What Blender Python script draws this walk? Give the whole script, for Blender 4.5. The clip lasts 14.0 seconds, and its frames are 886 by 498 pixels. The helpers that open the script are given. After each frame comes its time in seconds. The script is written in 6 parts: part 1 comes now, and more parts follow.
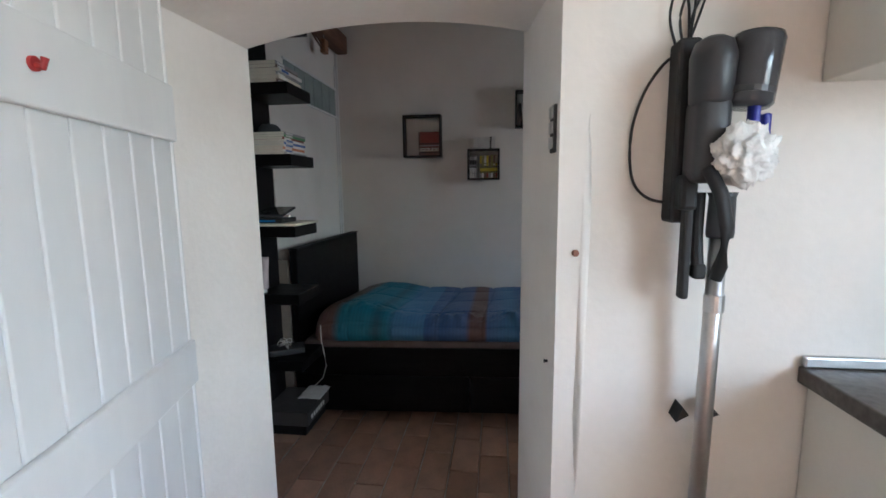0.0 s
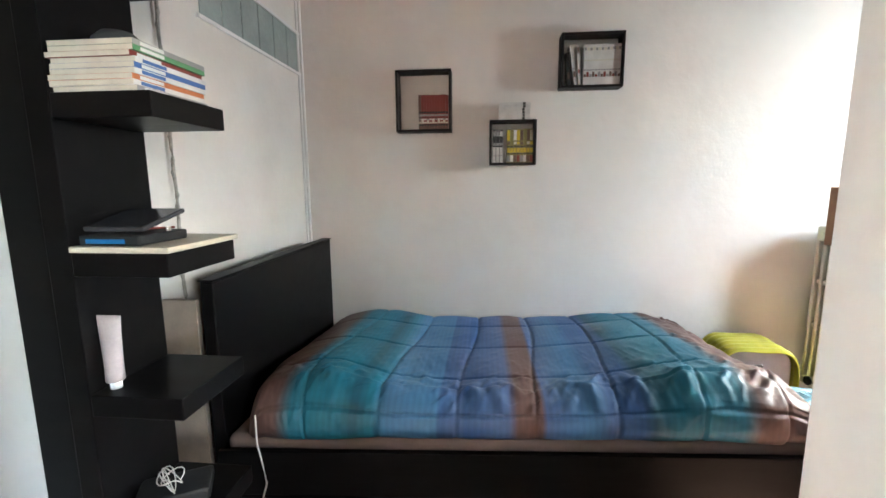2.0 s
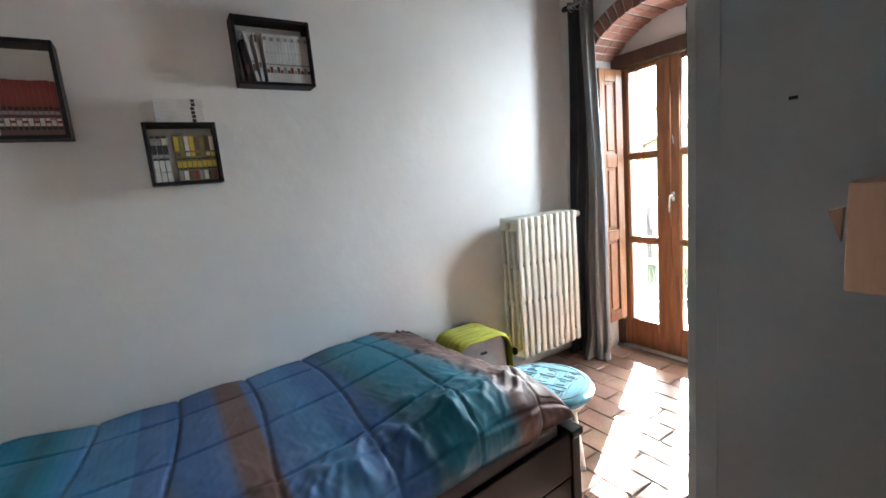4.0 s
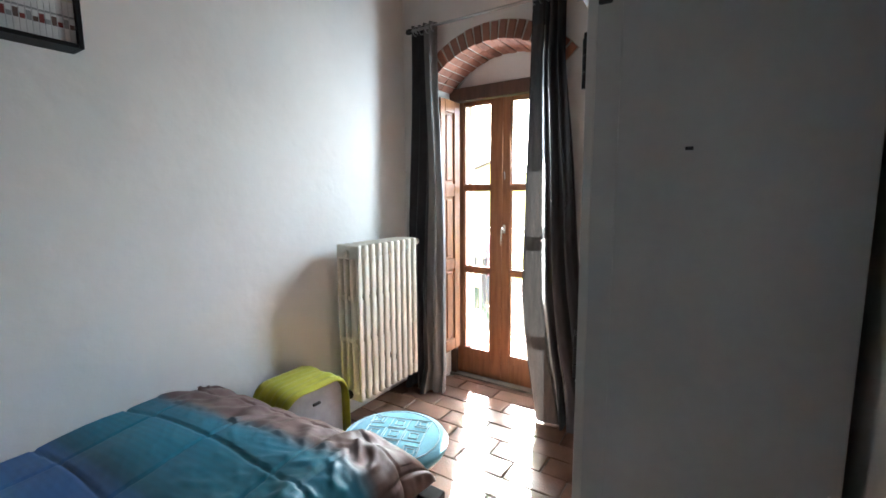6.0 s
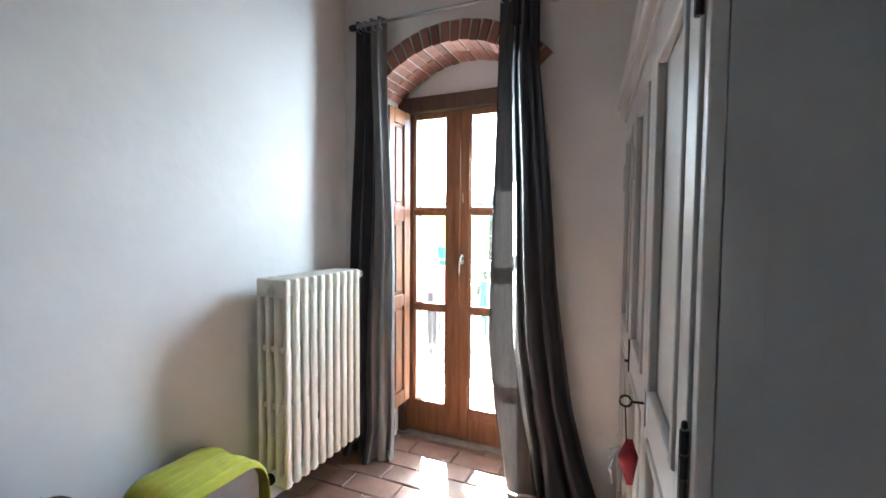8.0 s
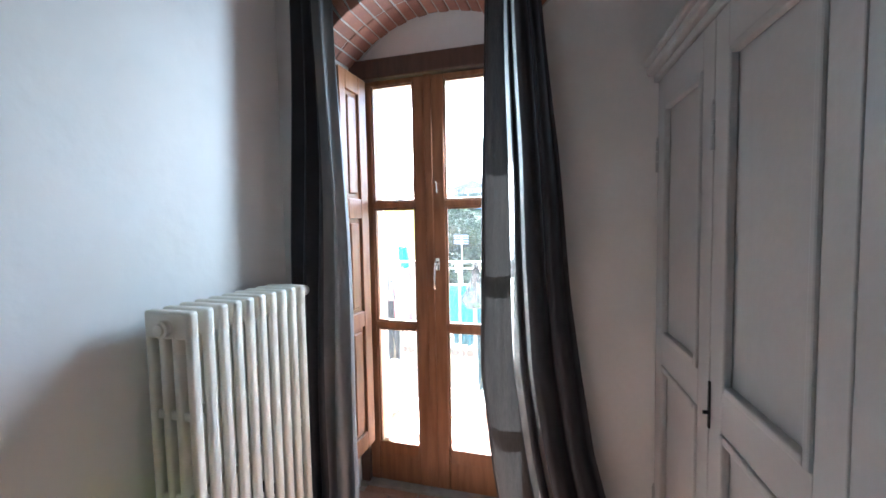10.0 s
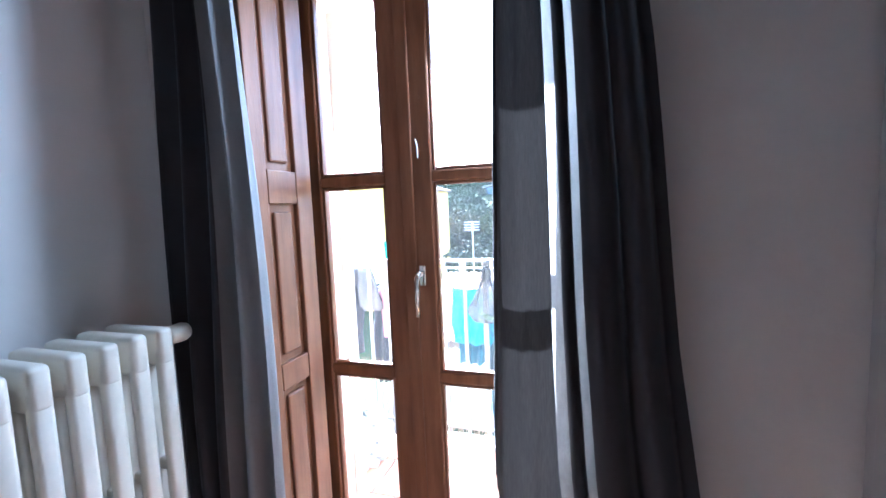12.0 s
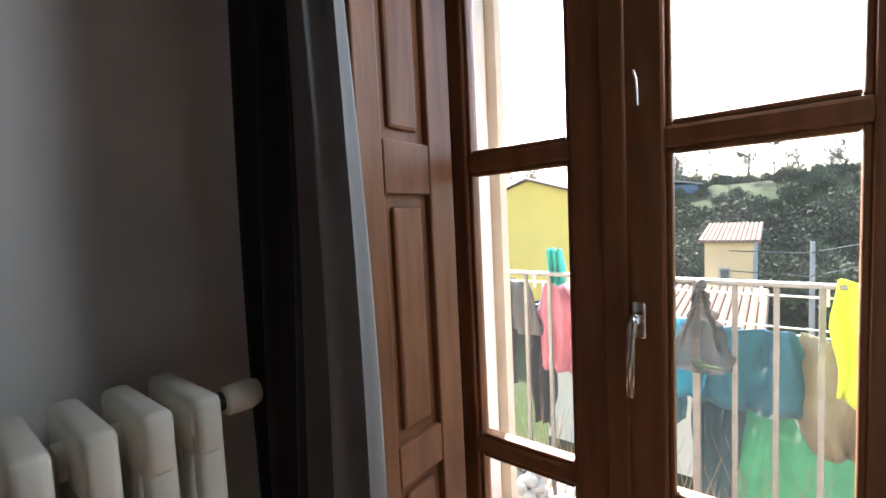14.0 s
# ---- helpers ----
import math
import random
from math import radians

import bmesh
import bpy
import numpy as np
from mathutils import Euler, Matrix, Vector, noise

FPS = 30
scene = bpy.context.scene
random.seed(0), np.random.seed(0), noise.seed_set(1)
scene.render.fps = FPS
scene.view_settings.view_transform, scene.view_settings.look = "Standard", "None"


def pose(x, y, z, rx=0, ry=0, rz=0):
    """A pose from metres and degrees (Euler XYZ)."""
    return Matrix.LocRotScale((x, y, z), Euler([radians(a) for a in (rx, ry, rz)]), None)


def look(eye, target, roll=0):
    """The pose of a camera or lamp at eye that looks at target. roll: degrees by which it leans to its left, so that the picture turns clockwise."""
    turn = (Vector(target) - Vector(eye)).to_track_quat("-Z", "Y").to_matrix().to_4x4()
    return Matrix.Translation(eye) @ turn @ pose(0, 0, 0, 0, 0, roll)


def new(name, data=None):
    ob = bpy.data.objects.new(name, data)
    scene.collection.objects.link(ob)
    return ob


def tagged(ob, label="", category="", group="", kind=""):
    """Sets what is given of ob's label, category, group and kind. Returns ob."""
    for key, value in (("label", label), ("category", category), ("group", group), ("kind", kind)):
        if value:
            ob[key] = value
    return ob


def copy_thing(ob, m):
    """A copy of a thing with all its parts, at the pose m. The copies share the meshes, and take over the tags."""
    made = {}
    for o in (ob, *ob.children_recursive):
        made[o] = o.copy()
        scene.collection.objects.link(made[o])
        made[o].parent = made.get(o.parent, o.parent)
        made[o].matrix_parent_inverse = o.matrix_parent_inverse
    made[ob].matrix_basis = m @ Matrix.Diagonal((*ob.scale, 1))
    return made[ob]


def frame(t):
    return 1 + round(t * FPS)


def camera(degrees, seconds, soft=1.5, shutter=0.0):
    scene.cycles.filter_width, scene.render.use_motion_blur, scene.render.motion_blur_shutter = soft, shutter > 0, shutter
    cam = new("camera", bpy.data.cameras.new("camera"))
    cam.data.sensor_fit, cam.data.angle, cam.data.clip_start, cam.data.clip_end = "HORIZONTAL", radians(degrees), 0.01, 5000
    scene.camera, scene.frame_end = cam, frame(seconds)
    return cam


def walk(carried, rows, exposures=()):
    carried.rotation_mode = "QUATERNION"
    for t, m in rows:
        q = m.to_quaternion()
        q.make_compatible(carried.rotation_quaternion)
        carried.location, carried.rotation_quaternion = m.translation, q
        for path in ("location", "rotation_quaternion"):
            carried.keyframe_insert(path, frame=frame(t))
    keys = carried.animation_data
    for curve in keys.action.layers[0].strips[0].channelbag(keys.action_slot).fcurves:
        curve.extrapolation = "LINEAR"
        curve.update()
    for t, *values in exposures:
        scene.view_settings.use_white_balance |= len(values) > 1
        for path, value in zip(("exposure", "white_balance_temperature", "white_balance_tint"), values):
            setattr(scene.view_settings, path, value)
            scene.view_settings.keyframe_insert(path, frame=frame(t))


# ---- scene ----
cam = camera(91.6, 14.0, soft=1.6)
PATH = [
    (0, (0.352, -0.073, 1.409), (0.106, 1.894, 1.143), -0.6),
    (0.5, (0.304, 0.232, 1.406), (0.038, 2.194, 1.122), -0.1),
    (1, (0.162, 0.54, 1.402), (-0.097, 2.5, 1.101), -0.1),
    (1.5, (0.089, 0.816, 1.394), (-0.129, 2.781, 1.088), -0.1),
    (2, (0.069, 1.049, 1.395), (-0.118, 3.018, 1.095), -0.4),
    (2.3, (0.025, 1.187, 1.392), (0.051, 3.165, 1.092), -0.1),
    (2.5, (0.006, 1.252, 1.395), (0.217, 3.216, 1.083), -0.2),
    (3, (-0.018, 1.395, 1.419), (0.697, 3.23, 1.084), -4.7),
    (3.5, (0.104, 1.459, 1.428), (1.083, 3.169, 1.098), -6.0),
    (3.7, (0.116, 1.471, 1.409), (1.115, 3.172, 1.095), -5.7),
    (5.8, (0.18, 1.772, 1.431), (1.822, 2.882, 1.164), -0.9),
    (6, (0.219, 1.798, 1.429), (1.878, 2.886, 1.177), -0.4),
    (6.5, (0.36, 1.886, 1.402), (2.052, 2.933, 1.207), 0.2),
    (7, (0.448, 1.94, 1.392), (2.164, 2.956, 1.241), 0.4),
    (7.5, (0.495, 2.035, 1.375), (2.249, 2.987, 1.253), 0.4),
    (8, (0.555, 2.162, 1.373), (2.395, 2.971, 1.273), 0.4),
    (8.2, (0.576, 2.206, 1.381), (2.412, 2.993, 1.278), 0.2),
    (9.2, (0.83, 2.36, 1.39), (2.72, 3.00, 1.268), -0.3),
    (10.3, (1.162, 2.525, 1.379), (3.083, 3.103, 1.253), -1.2),
    (10.5, (1.276, 2.545, 1.36), (3.194, 3.144, 1.236), -1.7),
    (11, (1.495, 2.569, 1.351), (3.405, 3.148, 1.21), -1.9),
    (11.5, (1.651, 2.568, 1.368), (3.543, 3.19, 1.19), -2.4),
    (12, (1.843, 2.654, 1.378), (3.732, 3.286, 1.191), -2.4),
    (12.5, (1.992, 2.758, 1.378), (3.882, 3.386, 1.193), -2.1),
    (13, (2.11, 2.798, 1.366), (3.993, 3.449, 1.194), -1.8),
    (13.5, (2.253, 2.832, 1.37), (4.022, 3.752, 1.214), -2.1),
    (14, (2.294, 2.941, 1.362), (3.861, 4.176, 1.223), -2.7),
]
EXPOSURES = [(0.0, 4.2, 5850, 6), (0.5, 4.35, 5950, 6), (1.0, 5.0, 6150, 6), (1.5, 5.35, 6250, 6), (2.0, 6.05, 6350, 6), (2.5, 5.9, 6200, 6), (3.5, 5.4, 5850, 4), (6.0, 5.23, 5750, 3), (8.0, 5.28, 5500, 3), (10.5, 4.78, 5050, 3), (11.5, 4.78, 4800, 4), (12.0, 4.48, 4700, 10), (12.5, 4.08, 4550, 10), (13.0, 3.58, 4450, 10), (13.5, 3.28, 4450, 10), (14.0, 2.83, 6100, 10)]
walk(cam, [(t, look(eye, target, roll)) for t, eye, target, roll in PATH], EXPOSURES)

# ---- light ----
SUN = Vector((1.0, 0.48, 0.92)).normalized()
world = bpy.data.worlds.new("sky")
scene.world = world
world.use_nodes = True
wn = world.node_tree.nodes
wn.clear()
sky = wn.new("ShaderNodeTexSky")
sky.sky_type, sky.sun_disc = "NISHITA", False
sky.sun_elevation = math.asin(SUN.z)
sky.sun_rotation = math.atan2(SUN.x, SUN.y)
sky.air_density, sky.dust_density, sky.ozone_density = 1.0, 2.5, 1.0
back = wn.new("ShaderNodeBackground")
back.inputs["Strength"].default_value = 0.15
wout = wn.new("ShaderNodeOutputWorld")
world.node_tree.links.new(sky.outputs["Color"], back.inputs["Color"])
world.node_tree.links.new(back.outputs["Background"], wout.inputs["Surface"])

sun_data = bpy.data.lights.new("sun", "SUN")
sun_data.energy, sun_data.angle, sun_data.color = 5.0, radians(0.53), (1.0, 0.94, 0.86)
sun = new("sun", sun_data)
sun.matrix_world = look(Vector((0, 0, 20)) + SUN * 5, Vector((0, 0, 20)))


def window_light(name, m, sx, sy, watts, colour, spread=180):
    """An area lamp in an opening, for the sky's light."""
    data = bpy.data.lights.new(name, "AREA")
    data.shape, data.size, data.size_y, data.energy, data.color = "RECTANGLE", sx, sy, watts, colour
    data.spread = radians(spread)
    ob = new(name, data)
    ob.matrix_world = m
    return ob


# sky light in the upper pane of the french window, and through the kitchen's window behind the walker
window_light("sky_light_french_window", look((3.057, 2.968, 1.785), (2.057, 3.118, 1.60)), 0.21, 0.54, 0.62, (0.82, 0.92, 1.0), 170)
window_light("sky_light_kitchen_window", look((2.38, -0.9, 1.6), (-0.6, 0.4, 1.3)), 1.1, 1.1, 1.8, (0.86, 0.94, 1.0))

# ---- materials ----
def material(name, colour, rough=0.6, metal=0.0, vary=0.12, scale=6.0, fine=90.0, bump=0.15, coat=0.0, tint=None, per_object=0.0, stretch=(1, 1, 1), sheen=0.0, gloss=0.5):
    """A procedural surface: colour varied at two scales, with fine relief."""
    m = bpy.data.materials.new(name)
    m.use_nodes = True
    nt = m.node_tree
    n, l = nt.nodes, nt.links
    b = n["Principled BSDF"]
    tc = n.new("ShaderNodeTexCoord")
    mp = n.new("ShaderNodeMapping")
    mp.inputs["Scale"].default_value = stretch
    l.new(tc.outputs["Object"], mp.inputs["Vector"])
    big = n.new("ShaderNodeTexNoise")
    big.inputs["Scale"].default_value, big.inputs["Detail"].default_value = scale, 5
    small = n.new("ShaderNodeTexNoise")
    small.inputs["Scale"].default_value, small.inputs["Detail"].default_value = fine, 3
    l.new(mp.outputs["Vector"], big.inputs["Vector"])
    l.new(mp.outputs["Vector"], small.inputs["Vector"])
    c = Vector(colour[:3])
    other = Vector(tint) if tint else c * (1 - 2.2 * vary)
    mix = n.new("ShaderNodeMix")
    mix.data_type = "RGBA"
    mix.inputs["A"].default_value = (*c, 1)
    mix.inputs["B"].default_value = (*other, 1)
    ramp = n.new("ShaderNodeMapRange")
    ramp.inputs["From Min"].default_value, ramp.inputs["From Max"].default_value = 0.4, 0.75
    l.new(big.outputs["Fac"], ramp.inputs["Value"])
    l.new(ramp.outputs["Result"], mix.inputs["Factor"])
    mix2 = n.new("ShaderNodeMix")
    mix2.data_type, mix2.blend_type = "RGBA", "MULTIPLY"
    mix2.inputs["Factor"].default_value = min(1.0, vary * 2.0)
    l.new(mix.outputs["Result"], mix2.inputs["A"])
    l.new(small.outputs["Fac"], mix2.inputs["B"])
    last = mix2.outputs["Result"]
    if per_object:
        info = n.new("ShaderNodeObjectInfo")
        hsv = n.new("ShaderNodeHueSaturation")
        mr = n.new("ShaderNodeMapRange")
        mr.inputs["To Min"].default_value, mr.inputs["To Max"].default_value = 1 - per_object, 1 + per_object
        l.new(info.outputs["Random"], mr.inputs["Value"])
        l.new(mr.outputs["Result"], hsv.inputs["Value"])
        l.new(last, hsv.inputs["Color"])
        last = hsv.outputs["Color"]
    l.new(last, b.inputs["Base Color"])
    rr = n.new("ShaderNodeMapRange")
    rr.inputs["To Min"].default_value, rr.inputs["To Max"].default_value = max(0.02, rough - 0.08), min(1, rough + 0.08)
    l.new(big.outputs["Fac"], rr.inputs["Value"])
    l.new(rr.outputs["Result"], b.inputs["Roughness"])
    b.inputs["Metallic"].default_value = metal
    b.inputs["Coat Weight"].default_value = coat
    b.inputs["Sheen Weight"].default_value = sheen
    b.inputs["Specular IOR Level"].default_value = gloss
    if bump:
        add = n.new("ShaderNodeMath")
        add.operation = "MULTIPLY_ADD"
        add.inputs[1].default_value = 0.35
        l.new(small.outputs["Fac"], add.inputs[0])
        l.new(big.outputs["Fac"], add.inputs[2])
        bp = n.new("ShaderNodeBump")
        bp.inputs["Strength"].default_value, bp.inputs["Distance"].default_value = bump, 0.01
        l.new(add.outputs["Value"], bp.inputs["Height"])
        l.new(bp.outputs["Normal"], b.inputs["Normal"])
    return m


def glass(name):
    """Clear pane with a film of dust, which also stands in for glare veiling the view: straight through, with a mirror
    gloss by Fresnel.
    """
    m = bpy.data.materials.new(name)
    m.use_nodes = True
    n, l = m.node_tree.nodes, m.node_tree.links
    n.remove(n["Principled BSDF"])
    tr, gl, fr, mx = n.new("ShaderNodeBsdfTransparent"), n.new("ShaderNodeBsdfGlossy"), n.new("ShaderNodeFresnel"), n.new("ShaderNodeMixShader")
    tr.inputs["Color"].default_value = (0.96, 0.975, 0.97, 1)
    gl.inputs["Roughness"].default_value = 0.02
    fr.inputs["IOR"].default_value = 1.35
    # pale translucent share: dust, plus a veil of glare laid over the view
    dust, dusty = n.new("ShaderNodeBsdfTranslucent"), n.new("ShaderNodeMixShader")
    dust.inputs["Color"].default_value = (0.85, 0.9, 0.95, 1)
    spots, tc, share = n.new("ShaderNodeTexNoise"), n.new("ShaderNodeTexCoord"), n.new("ShaderNodeMapRange")
    spots.inputs["Scale"].default_value, spots.inputs["Detail"].default_value = 7.0, 8
    share.inputs["To Min"].default_value, share.inputs["To Max"].default_value = 0.0008, 0.005
    l.new(tc.outputs["Object"], spots.inputs["Vector"])
    l.new(spots.outputs["Fac"], share.inputs["Value"])
    l.new(share.outputs["Result"], dusty.inputs["Fac"])
    l.new(tr.outputs["BSDF"], dusty.inputs[1])
    l.new(dust.outputs["BSDF"], dusty.inputs[2])
    l.new(fr.outputs["Fac"], mx.inputs["Fac"])
    l.new(dusty.outputs["Shader"], mx.inputs[1])
    l.new(gl.outputs["BSDF"], mx.inputs[2])
    l.new(mx.outputs["Shader"], n["Material Output"].inputs["Surface"])
    return m


PLASTER = material("old_white_plaster", (0.78, 0.75, 0.71), 0.85, vary=0.03, scale=2.2, fine=45, bump=0.35, tint=(0.70, 0.66, 0.61))
PLASTER_ROUGH = material("uneven_white_plaster", (0.80, 0.775, 0.74), 0.8, vary=0.02, scale=3.5, fine=16, bump=0.55, tint=(0.765, 0.73, 0.69))
WHITE_PAINT = material("white_gloss_paint", (0.80, 0.80, 0.79), 0.45, vary=0.03, scale=3, fine=30, bump=0.12, tint=(0.70, 0.70, 0.70), stretch=(1, 1, 0.25))
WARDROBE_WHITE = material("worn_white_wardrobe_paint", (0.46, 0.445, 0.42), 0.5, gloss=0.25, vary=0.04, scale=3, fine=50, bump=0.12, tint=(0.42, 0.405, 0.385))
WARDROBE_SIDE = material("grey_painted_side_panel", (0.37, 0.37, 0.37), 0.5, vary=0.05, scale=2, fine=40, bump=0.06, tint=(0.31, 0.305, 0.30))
BLACK_BROWN = material("black_brown_veneer", (0.0035, 0.003, 0.0032), 0.42, gloss=0.09, vary=0.2, scale=4, fine=60, bump=0.05, tint=(0.007, 0.006, 0.006), stretch=(1, 6, 6))
BOX_DARK = material("dark_wenge_foil", (0.014, 0.011, 0.010), 0.5, gloss=0.25, vary=0.2, scale=8, fine=80, bump=0.08)
TERRACOTTA = material("old_terracotta", (0.27, 0.155, 0.11), 0.24, vary=0.14, scale=9, fine=70, bump=0.5, tint=(0.20, 0.125, 0.095), per_object=0.2, coat=0.4)
MORTAR = material("floor_mortar", (0.24, 0.20, 0.17), 0.9, vary=0.15, scale=12, bump=0.4)
DOOR_WOOD = material("varnished_larch", (0.29, 0.125, 0.055), 0.48, vary=0.16, scale=5, fine=40, bump=0.10, tint=(0.19, 0.075, 0.032), stretch=(7, 7, 0.8), coat=0.04, gloss=0.3)
DARK_WOOD = material("dark_frame_wood", (0.10, 0.05, 0.03), 0.5, vary=0.15, scale=5, fine=40, bump=0.1, stretch=(6, 6, 1))
BEAM_WOOD = material("old_chestnut_beam", (0.16, 0.075, 0.04), 0.75, vary=0.2, scale=4, fine=40, bump=0.5, stretch=(6, 1, 6))
BRICK = material("red_brick", (0.36, 0.16, 0.105), 0.85, vary=0.15, scale=14, fine=90, bump=0.5, tint=(0.25, 0.12, 0.09), per_object=0.25)
LIME = material("lime_joint", (0.55, 0.50, 0.44), 0.9, vary=0.1, scale=20, bump=0.4)
RADIATOR = material("cream_radiator_enamel", (0.74, 0.70, 0.60), 0.38, vary=0.04, scale=7, fine=60, bump=0.1, tint=(0.66, 0.61, 0.50))
CURTAIN = material("dark_grey_cotton_weave", (0.036, 0.037, 0.043), 0.9, vary=0.1, scale=5, fine=500, bump=0.15, sheen=0.1)
STEEL = material("brushed_steel", (0.55, 0.55, 0.55), 0.35, metal=1.0, vary=0.05, scale=10, bump=0.03)
CHROME = material("bright_nickel", (0.75, 0.73, 0.68), 0.2, metal=1.0, vary=0.03, bump=0.02)
BLACK_IRON = material("blackened_iron", (0.03, 0.03, 0.03), 0.5, metal=0.7, vary=0.1, scale=20, bump=0.1)
PANE = glass("window_glass")

CEILING_TILE = material("pale_clay_ceiling_tile", (0.58, 0.31, 0.18), 0.9, vary=0.1, scale=4, fine=40, bump=0.4)


def let_light_through(m, share):
    """Mixes a translucent layer into a thin woven cloth."""
    n, l = m.node_tree.nodes, m.node_tree.links
    b, out = n["Principled BSDF"], n["Material Output"]
    tr = n.new("ShaderNodeBsdfTranslucent")
    tr.inputs["Color"].default_value = (0.55, 0.52, 0.50, 1)
    mx = n.new("ShaderNodeMixShader")
    mx.inputs["Fac"].default_value = share
    l.new(b.outputs["BSDF"], mx.inputs[1])
    l.new(tr.outputs["BSDF"], mx.inputs[2])
    l.new(mx.outputs["Shader"], out.inputs["Surface"])


let_light_through(CURTAIN, 0.008)
# paler copy of the curtain cloth: window light painted onto its turned edge fold
LIT_FOLD_WEAVE = material("window_lit_curtain_weave", (0.27, 0.265, 0.26), 0.9, vary=0.1, scale=7, fine=420, bump=0.2, stretch=(1, 1, 0.3))
# paler, see-through copies of the curtain cloth: sunlight behind it put into the colour
SUNLIT_WEAVE = material("sunlit_single_weave", (0.22, 0.22, 0.22), 0.9, vary=0.25, scale=30, fine=420, bump=0.2, stretch=(1, 1, 0.3))
let_light_through(LIT_FOLD_WEAVE, 0.04)
let_light_through(SUNLIT_WEAVE, 0.24)
BACKLIT_WEAVE = material("backlit_grey_cotton_weave", (0.085, 0.076, 0.068), 0.9, vary=0.3, scale=14, fine=300, bump=0.4, stretch=(1, 1, 0.12), sheen=0.1)
let_light_through(BACKLIT_WEAVE, 0.0045)


# ---- building tools ----
def box(bm, x0, x1, y0, y1, z0, z1, m=None):
    """Adds a box to bm and returns its vertices."""
    vs = [bm.verts.new((x, y, z)) for x in (x0, x1) for y in (y0, y1) for z in (z0, z1)]
    for q in ((0, 1, 3, 2), (4, 6, 7, 5), (0, 4, 5, 1), (2, 3, 7, 6), (0, 2, 6, 4), (1, 5, 7, 3)):
        bm.faces.new([vs[i] for i in q])
    if m is not None:
        bmesh.ops.transform(bm, matrix=m, verts=vs)
    return vs


def block(x0, x1, y0, y1, z0, z1, bevel=0.0, m=None, seg=2):
    """A bmesh with one box, its edges rounded by bevel."""
    bm = bmesh.new()
    box(bm, min(x0, x1), max(x0, x1), min(y0, y1), max(y0, y1), min(z0, z1), max(z0, z1))
    if bevel:
        bmesh.ops.bevel(bm, geom=bm.edges[:], offset=bevel, segments=seg, affect="EDGES", profile=0.5)
    if m is not None:
        bmesh.ops.transform(bm, matrix=m, verts=bm.verts[:])
    return bm


def prism(outline, axis, a, b):
    """A bmesh: a closed outline of 2D points, drawn out along an axis from a to b."""
    bm = bmesh.new()

    def place(p, d):
        return {"x": (d, p[0], p[1]), "y": (p[0], d, p[1]), "z": (p[0], p[1], d)}[axis]
    lo = [bm.verts.new(place(p, a)) for p in outline]
    hi = [bm.verts.new(place(p, b)) for p in outline]
    n = len(outline)
    for i in range(n):
        bm.faces.new((lo[i], lo[(i + 1) % n], hi[(i + 1) % n], hi[i]))
    bm.faces.new(lo[::-1])
    bm.faces.new(hi)
    bmesh.ops.recalc_face_normals(bm, faces=bm.faces[:])
    return bm


def tube(points, radius, sides=10, closed=False, taper=1.0):
    """A bmesh: a round bar along a line of points."""
    bm = bmesh.new()
    pts = [Vector(p) for p in points]
    rings = []
    n = len(pts)
    for i, p in enumerate(pts):
        if closed:
            d = pts[(i + 1) % n] - pts[i - 1]
        else:
            d = pts[min(i + 1, n - 1)] - pts[max(i - 1, 0)]
        q = d.to_track_quat("Z", "Y")
        r = radius * (1 + (taper - 1) * i / max(1, n - 1))
        rings.append([bm.verts.new(p + q @ Vector((r * math.cos(a), r * math.sin(a), 0))) for a in [2 * math.pi * k / sides for k in range(sides)]])
    for i in range(n if closed else n - 1):
        a, b = rings[i], rings[(i + 1) % n]
        for k in range(sides):
            bm.faces.new((a[k], a[(k + 1) % sides], b[(k + 1) % sides], b[k]))
    if not closed:
        bm.faces.new(rings[0][::-1])
        bm.faces.new(rings[-1])
    bmesh.ops.recalc_face_normals(bm, faces=bm.faces[:])
    return bm


def lathe(profile, m=None, sides=24):
    """A bmesh: (radius, height) pairs turned round the z axis."""
    bm = bmesh.new()
    rings = []
    for r, z in profile:
        rings.append([bm.verts.new((max(r, 1e-4) * math.cos(2 * math.pi * k / sides), max(r, 1e-4) * math.sin(2 * math.pi * k / sides), z)) for k in range(sides)])
    for a, b in zip(rings, rings[1:]):
        for k in range(sides):
            bm.faces.new((a[k], a[(k + 1) % sides], b[(k + 1) % sides], b[k]))
    bm.faces.new(rings[0][::-1])
    bm.faces.new(rings[-1])
    bmesh.ops.recalc_face_normals(bm, faces=bm.faces[:])
    if m is not None:
        bmesh.ops.transform(bm, matrix=m, verts=bm.verts[:])
    return bm


def merge(*bms):
    """Joins several bmeshes into the first."""
    first = bms[0]
    for other in bms[1:]:
        me = bpy.data.meshes.new("tmp")
        other.to_mesh(me)
        other.free()
        first.from_mesh(me)
        bpy.data.meshes.remove(me)
    return first


def mesh_of(name, bm, mat, smooth=False):
    me = bpy.data.meshes.new(name)
    bm.to_mesh(me)
    bm.free()
    for x in mat if isinstance(mat, (list, tuple)) else [mat]:
        me.materials.append(x)
    if smooth:
        me.polygons.foreach_set("use_smooth", [True] * len(me.polygons))
    return me


def part(name, bm, mat, parent, label="", smooth=False):
    """Links a bmesh, built in the world's coordinates, as one mesh under a thing or under a part."""
    ob = new(name, mesh_of(name, bm, mat, smooth))
    if parent is not None:
        ob.parent = parent
        base = parent.matrix_basis.copy()
        if parent.parent is not None:
            base = parent.parent.matrix_basis @ parent.matrix_parent_inverse @ base
        ob.matrix_parent_inverse = base.inverted()
    return tagged(ob, label)


